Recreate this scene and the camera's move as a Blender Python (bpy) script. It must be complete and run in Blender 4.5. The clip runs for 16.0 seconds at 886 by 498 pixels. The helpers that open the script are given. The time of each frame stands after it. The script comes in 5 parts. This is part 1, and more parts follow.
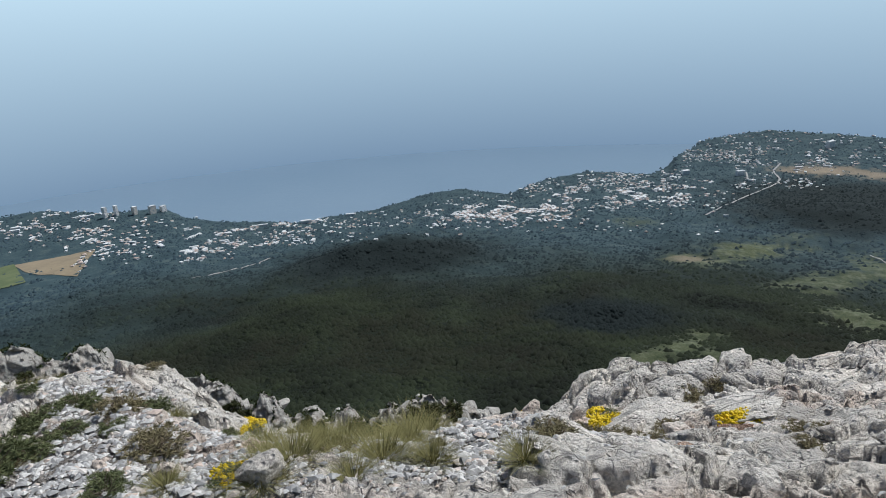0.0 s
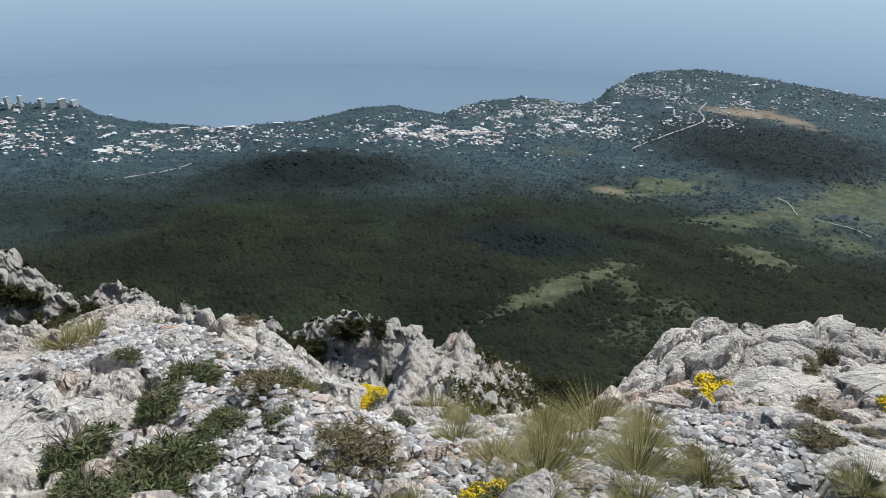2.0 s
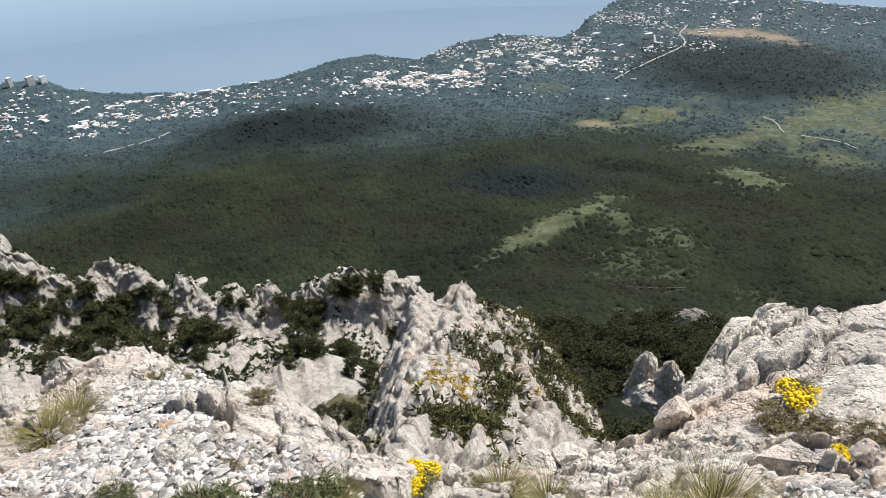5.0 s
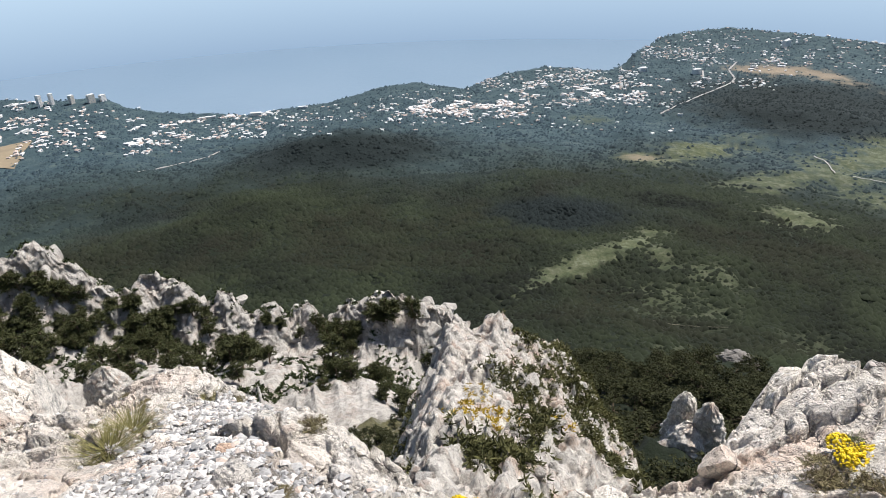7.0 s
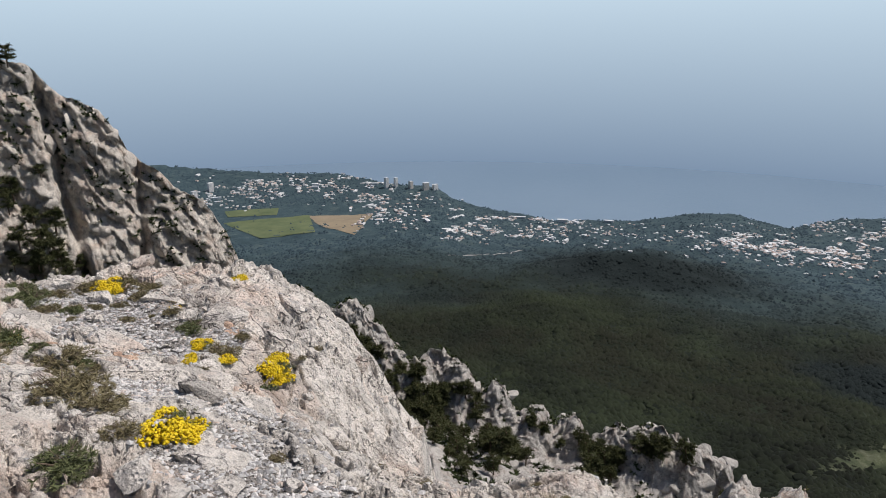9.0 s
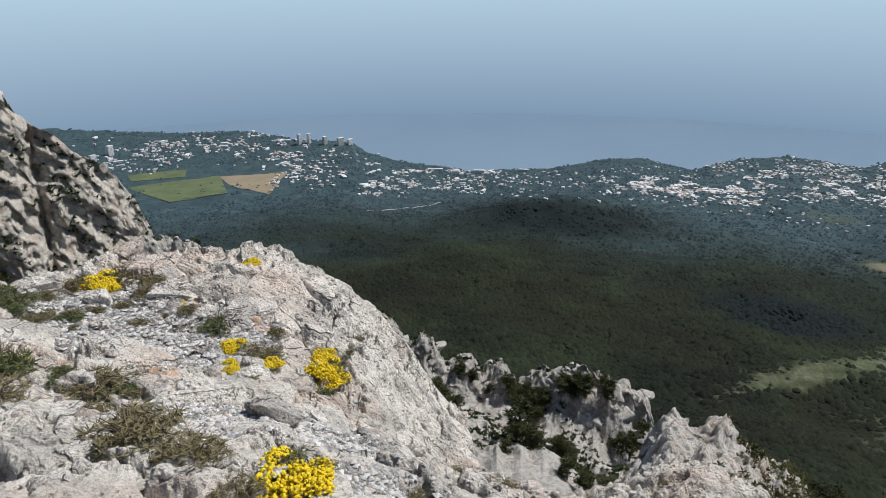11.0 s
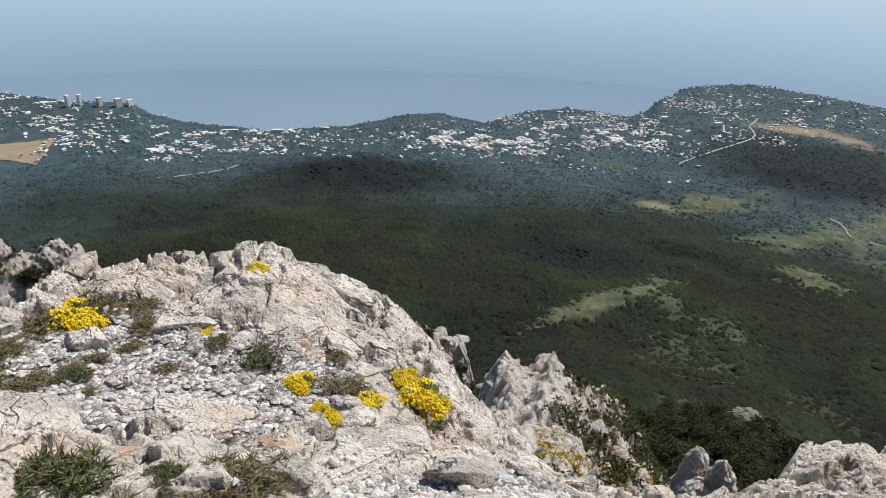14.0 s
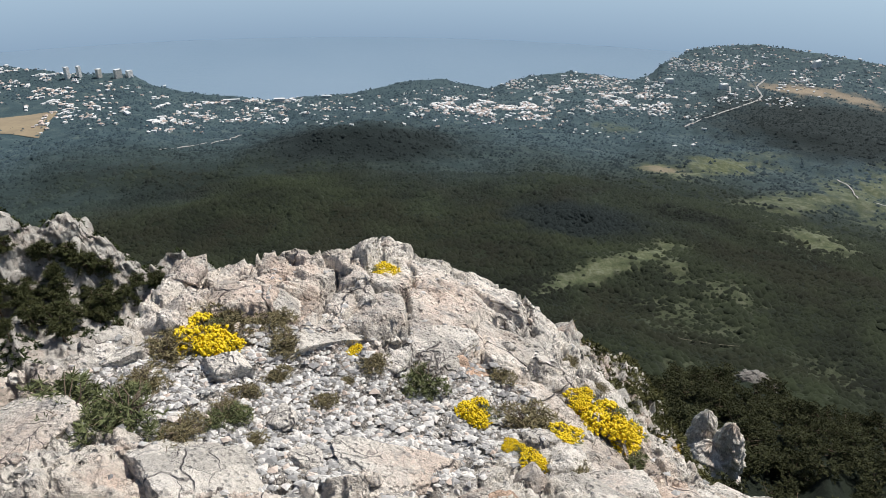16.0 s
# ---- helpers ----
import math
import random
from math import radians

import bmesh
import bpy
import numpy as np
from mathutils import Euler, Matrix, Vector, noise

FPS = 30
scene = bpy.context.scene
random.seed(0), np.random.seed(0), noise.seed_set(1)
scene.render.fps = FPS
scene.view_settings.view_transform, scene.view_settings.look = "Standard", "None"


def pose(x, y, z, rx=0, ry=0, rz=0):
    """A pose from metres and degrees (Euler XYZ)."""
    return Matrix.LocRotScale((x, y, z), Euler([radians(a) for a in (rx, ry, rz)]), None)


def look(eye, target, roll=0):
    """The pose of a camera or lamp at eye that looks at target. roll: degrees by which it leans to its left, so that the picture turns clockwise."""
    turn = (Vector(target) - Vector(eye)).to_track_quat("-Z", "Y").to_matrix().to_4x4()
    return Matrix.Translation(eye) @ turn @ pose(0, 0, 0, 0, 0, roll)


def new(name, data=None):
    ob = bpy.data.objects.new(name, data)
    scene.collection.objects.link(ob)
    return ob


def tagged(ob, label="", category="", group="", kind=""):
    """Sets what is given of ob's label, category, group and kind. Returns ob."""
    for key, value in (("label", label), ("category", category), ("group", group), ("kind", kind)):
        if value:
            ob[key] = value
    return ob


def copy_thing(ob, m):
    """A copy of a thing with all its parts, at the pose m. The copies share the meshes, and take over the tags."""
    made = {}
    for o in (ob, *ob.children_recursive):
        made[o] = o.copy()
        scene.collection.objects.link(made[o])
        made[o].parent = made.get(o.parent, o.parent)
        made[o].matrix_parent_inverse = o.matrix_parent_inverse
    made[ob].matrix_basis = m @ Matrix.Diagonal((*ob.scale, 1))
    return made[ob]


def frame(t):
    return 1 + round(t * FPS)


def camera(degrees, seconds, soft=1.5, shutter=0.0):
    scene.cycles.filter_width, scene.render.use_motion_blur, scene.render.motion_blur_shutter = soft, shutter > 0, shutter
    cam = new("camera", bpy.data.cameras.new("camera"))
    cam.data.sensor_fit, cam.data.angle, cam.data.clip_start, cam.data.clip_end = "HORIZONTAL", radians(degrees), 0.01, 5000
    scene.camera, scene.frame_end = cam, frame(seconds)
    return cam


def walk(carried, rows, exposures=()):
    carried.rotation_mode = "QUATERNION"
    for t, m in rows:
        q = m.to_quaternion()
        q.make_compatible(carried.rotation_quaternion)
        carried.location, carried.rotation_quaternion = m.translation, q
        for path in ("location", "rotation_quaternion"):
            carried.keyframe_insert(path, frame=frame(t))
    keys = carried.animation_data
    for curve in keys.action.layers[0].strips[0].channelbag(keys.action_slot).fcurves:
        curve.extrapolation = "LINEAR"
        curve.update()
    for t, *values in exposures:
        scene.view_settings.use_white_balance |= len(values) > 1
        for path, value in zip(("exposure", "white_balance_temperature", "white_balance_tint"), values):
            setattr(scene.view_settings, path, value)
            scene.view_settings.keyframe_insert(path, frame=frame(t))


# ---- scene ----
cam = camera(66.5, 16.0, soft=0.9)
PATH = [
    (0, (1.303, -1.22, -0.081), (1.181, 0.667, -0.735), -3.8),
    (0.5, (0.937, -1.106, -0.041), (0.763, 0.757, -0.75), -0.4),
    (1, (0.599, -1.048, -0.026), (0.473, 0.826, -0.711), -1.2),
    (1.5, (0.412, -0.872, -0.079), (0.395, 0.974, -0.848), -0.8),
    (1.8, (0.279, -0.73, -0.144), (0.395, 1.088, -0.97), 2.7),
    (2, (0.231, -0.667, -0.125), (0.32, 1.128, -1.002), 2.0),
    (2.5, (0.124, -0.485, -0.079), (0.535, 1.275, -0.936), -0.1),
    (3, (0.042, -0.325, -0.099), (0.389, 1.425, -1.002), 0.9),
    (3.5, (0.086, -0.099, -0.103), (0.345, 1.623, -1.086), -0.4),
    (4, (0.098, -0.003, -0.086), (0.239, 1.748, -1.041), -1.5),
    (4.2, (0.092, 0.03, -0.089), (0.219, 1.748, -1.105), -2.4),
    (6.3, (0.021, 0.038, -0.034), (0.111, 1.774, -1.023), -2.2),
    (6.5, (0.016, 0.031, -0.028), (0.109, 1.771, -1.009), -2.1),
    (7, (0.0, 0.0, 0.0), (0.0, 1.766, -0.94), -1.9),
    (7.5, (-0.069, -0.164, 0.135), (-0.39, 1.637, -0.673), -2.1),
    (8, (-0.239, -0.264, 0.205), (-0.83, 1.519, -0.48), -0.5),
    (8.5, (-0.504, -0.446, 0.233), (-1.204, 1.312, -0.415), -0.3),
    (9, (-0.771, -0.431, 0.248), (-1.598, 1.279, -0.38), -0.1),
    (9.2, (-0.883, -0.378, 0.252), (-1.706, 1.336, -0.369), -0.0),
    (11.3, (-2.142, -0.235, 0.186), (-2.664, 1.541, -0.572), -2.1),
    (11.5, (-2.268, -0.231, 0.191), (-2.746, 1.586, -0.495), -2.8),
    (12, (-2.605, -0.194, 0.17), (-3.009, 1.622, -0.565), -0.7),
    (12.5, (-2.91, -0.021, 0.153), (-3.297, 1.759, -0.673), -1.1),
    (13, (-3.173, 0.017, 0.159), (-3.434, 1.824, -0.659), 0.0),
    (13.5, (-3.503, 0.053, 0.111), (-3.564, 1.861, -0.742), 2.6),
    (14, (-3.782, 0.189, 0.065), (-3.808, 1.995, -0.795), 2.6),
    (14.5, (-4.032, 0.259, 0.066), (-3.962, 2.079, -0.76), 2.1),
    (15, (-4.268, 0.409, -0.02), (-4.129, 2.201, -0.896), 5.2),
    (15.5, (-4.427, 0.565, -0.026), (-4.462, 2.343, -0.941), 3.2),
    (16, (-4.646, 0.725, -0.047), (-4.681, 2.487, -0.993), 1.6),
]
walk(cam, [(t, look(eye, target, roll)) for t, eye, target, roll in PATH],
     [(0.0, -0.34, 5900, 8), (1.5, -0.27, 5900, 8), (3.0, 0.1, 6350, 9), (4.2, 0.25, 6450, 10), (7.0, 0.35, 6350, 12), (7.5, 0.22, 6280, 12), (8.0, 0.12, 6200, 13), (8.5, -0.17, 6400, 15), (9.2, -0.38, 6300, 14), (11.5, -0.22, 6100, 9), (13.0, -0.10, 6300, 10), (16.0, 0.04, 6400, 10)])

# ---- world and sun ----
SUN_AZ, SUN_EL = 48.0, 58.0          # degrees to the right of +y, and above the horizon
world = bpy.data.worlds.new("world")
scene.world = world
world.use_nodes = True
wn = world.node_tree
bg = wn.nodes["Background"]
sky = wn.nodes.new("ShaderNodeTexSky")
sky.sky_type = "NISHITA"
sky.sun_disc = False
sky.sun_elevation, sky.sun_rotation = radians(SUN_EL), radians(SUN_AZ)
sky.altitude, sky.air_density, sky.dust_density, sky.ozone_density = 900, 1.2, 2.0, 1.0
wn.links.new(sky.outputs[0], bg.inputs[0])
bg.inputs[1].default_value = 0.062
sun_data = bpy.data.lights.new("sun", "SUN")
sun_data.energy, sun_data.angle, sun_data.color = 5.0, radians(1.0), (1.0, 0.94, 0.85)
sun = new("sun", sun_data)
sa, se = radians(SUN_AZ), radians(SUN_EL)
sun.matrix_world = look((50 * math.sin(sa) * math.cos(se), 50 * math.cos(sa) * math.cos(se), 50 * math.sin(se)), (0, 0, 0))

SEA = -800.0                          # the sea lies this far below the first viewpoint


# ---- noise on arrays ----
def _hash(ix, iy, iz, seed):
    h = (ix * 374761393 + iy * 668265263 + iz * 2147483647 + seed * 144269) & 0xFFFFFFFF
    h = ((h ^ (h >> 13)) * 1274126177) & 0xFFFFFFFF
    h = ((h ^ (h >> 16)) * 2246822519) & 0xFFFFFFFF
    return ((h ^ (h >> 15)) & 0xFFFFFF) / float(0xFFFFFF)


def vnoise(x, y, z=0.0, seed=0):
    """Smooth value noise from 0 to 1."""
    x, y, z = np.broadcast_arrays(np.asarray(x, float), np.asarray(y, float), np.asarray(z, float))
    ix, iy, iz = (np.floor(v).astype(np.int64) for v in (x, y, z))
    fx, fy, fz = x - ix, y - iy, z - iz
    fx, fy, fz = (v * v * v * (v * (v * 6 - 15) + 10) for v in (fx, fy, fz))
    out = 0.0
    for dx in (0, 1):
        for dy in (0, 1):
            for dz in (0, 1):
                w = (fx if dx else 1 - fx) * (fy if dy else 1 - fy) * (fz if dz else 1 - fz)
                out = out + w * _hash(ix + dx, iy + dy, iz + dz, seed)
    return out


def fbm(x, y, z=0.0, octaves=5, gain=0.5, seed=0, ridged=False):
    """Layered noise, about -1 to 1; ridged: with sharp crests."""
    total, amp, norm = 0.0, 1.0, 0.0
    for k in range(octaves):
        n = vnoise(x, y, z, seed + 17 * k) * 2 - 1
        if ridged:
            n = 1 - 2 * np.abs(n)
        total, norm = total + amp * n, norm + amp
        x, y, z, amp = x * 2.03 + 3.1, y * 2.03 - 1.7, np.asarray(z) * 2.03 + 5.3, amp * gain
    return total / norm


def cells(x, y, seed=0):
    """Distance to the nearest scattered point, to the second nearest, the nearest one's own number, and a plane tilted its own way."""
    x, y = np.asarray(x, float), np.asarray(y, float)
    ix, iy = np.floor(x).astype(np.int64), np.floor(y).astype(np.int64)
    d1 = np.full(x.shape, 9.0)
    d2, own, tilt = d1.copy(), np.zeros(x.shape), np.zeros(x.shape)
    for dx in (-1, 0, 1):
        for dy in (-1, 0, 1):
            px = ix + dx + 0.1 + 0.8 * _hash(ix + dx, iy + dy, ix * 0, seed)
            py = iy + dy + 0.1 + 0.8 * _hash(ix + dx, iy + dy, ix * 0 + 1, seed)
            d = np.hypot(px - x, py - y)
            nearer = d < d1
            d2 = np.where(nearer, d1, np.minimum(d2, d))
            own = np.where(nearer, _hash(ix + dx, iy + dy, ix * 0 + 2, seed), own)
            lean = (_hash(ix + dx, iy + dy, ix * 0 + 3, seed) - 0.5) * (x - px) + (_hash(ix + dx, iy + dy, ix * 0 + 4, seed) - 0.5) * (y - py)
            tilt = np.where(nearer, lean, tilt)
            d1 = np.where(nearer, d, d1)
    return d1, d2, own, tilt


def smooth(a, b, v):
    t = np.clip((np.asarray(v, float) - a) / (b - a), 0, 1)
    return t * t * (3 - 2 * t)


# ---- meshes from arrays ----
def mesh_of(name, verts, faces, mat=None, smooth_shade=True):
    """A mesh from an array of places and an array of triangles or quads."""
    verts, faces = np.asarray(verts, np.float32), np.asarray(faces, np.int32)
    me = bpy.data.meshes.new(name)
    n = faces.shape[1]
    me.vertices.add(len(verts))
    me.vertices.foreach_set("co", verts.ravel())
    me.loops.add(faces.size)
    me.loops.foreach_set("vertex_index", faces.ravel())
    me.polygons.add(len(faces))
    me.polygons.foreach_set("loop_start", np.arange(0, faces.size, n, dtype=np.int32))
    me.polygons.foreach_set("use_smooth", np.full(len(faces), smooth_shade))
    me.update(calc_edges=True)
    me.validate()
    if mat:
        me.materials.append(mat)
    return me


def grid_faces(rows, cols, wrap=False):
    a = np.arange(rows * cols).reshape(rows, cols)
    if wrap:
        a = np.concatenate([a, a[:, :1]], 1)
    return np.stack([a[:-1, :-1], a[:-1, 1:], a[1:, 1:], a[1:, :-1]], -1).reshape(-1, 4)


def give(me, name, values):
    me.attributes.new(name, "FLOAT", "POINT").data.foreach_set("value", np.asarray(values, np.float32).ravel())


# ---- materials ----
class Nodes:
    """Short forms for building a material's nodes."""

    def __init__(self, name, rough=0.8):
        self.mat = bpy.data.materials.new(name)
        self.mat.use_nodes = True
        self.tree = self.mat.node_tree
        self.shader = self.tree.nodes["Principled BSDF"]
        self.shader.inputs["Roughness"].default_value = rough
        self.shader.inputs["Specular IOR Level"].default_value = 0.25
        self.place = self.add("ShaderNodeTexCoord").outputs["Object"]

    def add(self, kind, **values):
        node = self.tree.nodes.new(kind)
        for key, value in values.items():
            node.inputs[key].default_value = value
        return node

    def link(self, a, b):
        self.tree.links.new(a, b)

    def noise(self, scale, detail=5.0, rough=0.6, distort=0.0, where=None):
        n = self.add("ShaderNodeTexNoise", Scale=scale, Detail=detail, Roughness=rough, Distortion=distort)
        self.link(where or self.place, n.inputs["Vector"])
        return n.outputs["Fac"]

    def voronoi(self, scale, feature="F1", out="Distance", where=None):
        n = self.add("ShaderNodeTexVoronoi", Scale=scale)
        n.feature = feature
        self.link(where or self.place, n.inputs["Vector"])
        return n.outputs[out]

    def ramp(self, fac, *stops):
        n = self.add("ShaderNodeValToRGB")
        self.link(fac, n.inputs[0])
        while len(n.color_ramp.elements) < len(stops):
            n.color_ramp.elements.new(0.5)
        for e, (pos, col) in zip(n.color_ramp.elements, stops):
            e.position = pos
            e.color = (*((col,) * 3 if not isinstance(col, tuple) else col), 1)
        return n.outputs[0]

    def mix(self, fac, a, b, mode="MIX"):
        n = self.add("ShaderNodeMix")
        n.data_type, n.blend_type = "RGBA", mode
        for value, slot in ((fac, 0), (a, 6), (b, 7)):
            if isinstance(value, bpy.types.NodeSocket):
                self.link(value, n.inputs[slot])
            elif isinstance(value, tuple):
                n.inputs[slot].default_value = (*value, 1)
            else:
                n.inputs[slot].default_value = value
        return n.outputs[2]

    def math(self, op, a, b=0.0):
        n = self.add("ShaderNodeMath")
        n.operation = op
        for value, slot in ((a, 0), (b, 1)):
            if isinstance(value, bpy.types.NodeSocket):
                self.link(value, n.inputs[slot])
            else:
                n.inputs[slot].default_value = value
        return n.outputs[0]

    def attr(self, name):
        n = self.add("ShaderNodeAttribute")
        n.attribute_name = name
        return n.outputs["Fac"]

    def colour(self, socket):
        if isinstance(socket, tuple):
            self.shader.inputs["Base Color"].default_value = (*socket, 1)
        else:
            self.link(socket, self.shader.inputs["Base Color"])

    def bump(self, height, strength=0.5, distance=0.02):
        n = self.add("ShaderNodeBump", Strength=strength, Distance=distance)
        self.link(height, n.inputs["Height"])
        self.link(n.outputs[0], self.shader.inputs["Normal"])


def limestone(name, size=1.0, warm=1.0, tone=1.0, tint=(1.0, 1.0, 1.0), gravel=False, loose=False):
    """Pale weathered limestone; size: metres of its largest marks."""
    m = Nodes(name, 0.9)
    if loose:
        m.place = m.add("ShaderNodeNewGeometry").outputs["Position"]
    s = 1.0 / size
    big = m.noise(1.1 * s, 7, 0.66, 0.3)
    shade = lambda *c: tuple(tone * p * q for p, q in zip(c, tint))
    base = m.ramp(big, (0.28, shade(0.43, 0.42, 0.41)), (0.38, shade(0.59, 0.575, 0.55)), (0.47, shade(0.74, 0.72, 0.69)))
    rust = m.ramp(m.noise(0.8 * s, 5, 0.62, 0.5), (0.50, 0.0), (0.62, 0.60 * warm))
    base = m.mix(rust, base, shade(0.60, 0.45, 0.365))
    lichen = m.ramp(m.noise(6.5 * s, 6, 0.72), (0.54, 0.0), (0.61, 0.60))
    base = m.mix(lichen, base, shade(0.29, 0.29, 0.295))
    white = m.ramp(m.noise(3.7 * s, 6, 0.7), (0.52, 0.0), (0.60, 0.6))
    base = m.mix(white, base, shade(0.74, 0.715, 0.67))
    fine = m.noise(48 * s, 5, 0.75)
    base = m.mix(1.0, base, m.ramp(fine, (0.28, 0.62), (0.52, 1.0), (0.75, 1.10)), "MULTIPLY")
    warped = m.add("ShaderNodeMix")
    warped.data_type = "VECTOR"
    warped.inputs[0].default_value = 0.3
    m.link(m.place, warped.inputs[4])
    nv = m.add("ShaderNodeTexNoise", Scale=2.6 * s, Detail=4.0)
    m.link(m.place, nv.inputs["Vector"])
    m.link(nv.outputs["Color"], warped.inputs[5])
    piece = m.ramp(m.voronoi(5.2 * s, "F1", "Color", where=warped.outputs[1]), (0.15, 0.74), (0.45, 1.0), (0.85, 1.10))
    base = m.mix(1.0, base, piece, "MULTIPLY")
    seam = m.ramp(m.voronoi(8.5 * s, "DISTANCE_TO_EDGE", where=warped.outputs[1]), (0.006, 1.0), (0.03, 0.0))
    seam = m.math("MULTIPLY", seam, m.ramp(m.noise(2.9 * s, 3, 0.5), (0.52, 0.0), (0.60, 0.5)))
    base = m.mix(seam, base, (0.11, 0.10, 0.095))
    edge = m.voronoi(3.3 * s, "DISTANCE_TO_EDGE", where=warped.outputs[1])
    where = m.ramp(m.noise(1.7 * s, 3, 0.5), (0.50, 0.0), (0.58, 1.0))
    crack = m.math("MULTIPLY", m.ramp(edge, (0.004, 1.0), (0.022, 0.0)), where)
    base = m.mix(m.math("MULTIPLY", crack, 0.75), base, (0.10, 0.09, 0.085))
    spots = m.ramp(m.noise(24 * s, 4, 0.7, 0.3), (0.55, 0.0), (0.61, 0.6))
    spots = m.math("MULTIPLY", spots, m.ramp(m.noise(2.3 * s, 4, 0.6), (0.40, 0.15), (0.56, 1.0)))
    base = m.mix(spots, base, shade(0.22, 0.205, 0.195))
    specks = m.ramp(m.noise(31 * s, 4, 0.7), (0.58, 0.0), (0.66, 0.6))
    base = m.mix(specks, base, shade(0.72, 0.69, 0.64))
    pits = m.ramp(m.voronoi(26 * s), (0.10, 0.0), (0.35, 1.0))
    height = m.math("ADD", m.noise(9 * s, 8, 0.68), m.math("MULTIPLY", pits, 0.25))
    if gravel:
        g = m.attr("gravel")
        # grit toned below the stones, so the dark of their gaps is painted
        grit = m.ramp(m.noise(70, 4, 0.8), (0.35, (0.09, 0.08, 0.07)), (0.5, (0.24, 0.225, 0.205)), (0.64, (0.48, 0.46, 0.43)))
        base = m.mix(m.math("MULTIPLY", g, 0.8), base, grit)
        height = m.math("ADD", height, m.math("MULTIPLY", m.math("MULTIPLY", m.noise(55, 3, 0.6), g), 0.8))
    height = m.math("SUBTRACT", height, m.math("MULTIPLY", m.math("ADD", crack, seam), 0.35))
    m.colour(base)
    m.bump(height, 1.0, 0.085 * size)
    return m.mat


ROCK = limestone("limestone", 1.0, 1.0, 1.14, (1.0, 0.964, 0.922), True)
STONE = limestone("limestone_loose", 0.8, 0.8, 1.12, (1.0, 0.964, 0.922), loose=True)
ROCK_MID = limestone("limestone_spur", 1.5, 1.2, 0.84, (1.0, 0.98, 0.95))
ROCK_CREST = limestone("limestone_crest", 3.5, 0.6, 0.68, (1.0, 0.98, 0.95))
# paler copy of the limestone, lifted to offset shade on the pillars' near faces
ROCK_PILLAR = limestone("limestone_pillar", 2.5, 0.8, 1.12, (1.0, 0.97, 0.93))
# a darker copy of the limestone, for the low mound
ROCK_DARK = limestone("limestone_dark", 3.0, 0.4, 0.36, (1.0, 0.98, 0.95))
ROCK_FAR = limestone("limestone_cliff", 4.5, 0.9, 0.86, (1.0, 0.95, 0.88))


def land_material():
    m = Nodes("woodland_floor", 0.95)
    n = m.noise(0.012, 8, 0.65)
    # near-black floor: overall cloud shade put into the woods' base colour
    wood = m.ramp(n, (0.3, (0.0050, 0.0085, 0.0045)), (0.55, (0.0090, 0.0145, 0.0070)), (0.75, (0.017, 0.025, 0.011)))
    # shore: distance haze painted as blue into the far ground's colour
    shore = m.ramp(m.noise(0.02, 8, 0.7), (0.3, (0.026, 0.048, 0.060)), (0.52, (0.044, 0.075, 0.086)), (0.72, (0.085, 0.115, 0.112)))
    # pine: cloud shade on the hills, painted into the ground's colour
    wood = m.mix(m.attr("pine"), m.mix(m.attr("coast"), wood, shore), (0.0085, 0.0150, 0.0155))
    # meadow grass; its paleness partly sun through cloud gaps, put into the colour
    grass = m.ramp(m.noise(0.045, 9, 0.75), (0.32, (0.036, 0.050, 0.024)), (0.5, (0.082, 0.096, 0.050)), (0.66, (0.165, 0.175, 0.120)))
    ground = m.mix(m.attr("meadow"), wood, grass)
    bare = m.ramp(m.noise(0.01, 5, 0.6), (0.3, (0.20, 0.165, 0.12)), (0.7, (0.28, 0.23, 0.17)))
    ground = m.mix(m.attr("bare"), ground, bare)
    scree = m.ramp(m.noise(0.35, 8, 0.7), (0.3, (0.16, 0.15, 0.12)), (0.5, (0.30, 0.285, 0.25)), (0.7, (0.45, 0.43, 0.39)))
    turf = m.ramp(m.noise(0.5, 6, 0.7), (0.35, (0.045, 0.045, 0.020)), (0.6, (0.13, 0.12, 0.055)))
    scree = m.mix(m.ramp(m.noise(0.09, 6, 0.65, 0.5), (0.44, 0.0), (0.54, 0.95)), scree, turf)
    ground = m.mix(m.attr("scree"), ground, scree)
    m.colour(ground)
    m.bump(m.math("ADD", m.noise(0.12, 6, 0.7), m.math("MULTIPLY", m.math("MULTIPLY", m.noise(1.1, 7, 0.75), m.attr("scree")), 0.5)), 0.9, 2.0)
    return m.mat


LAND = land_material()


def leaf_material(name, a, b, scale=0.4, rough=0.75):
    """Leaves between two greens: broad patches, and a little from clump to clump."""
    m = Nodes(name, rough)
    isl = m.add("ShaderNodeNewGeometry").outputs["Random Per Island"]
    patch = m.ramp(m.noise(scale, 4, 0.6), (0.32, 0.0), (0.68, 1.0))
    m.colour(m.mix(m.math("ADD", m.math("MULTIPLY", patch, 0.65), m.math("MULTIPLY", isl, 0.35)), a, b))
    return m.mat


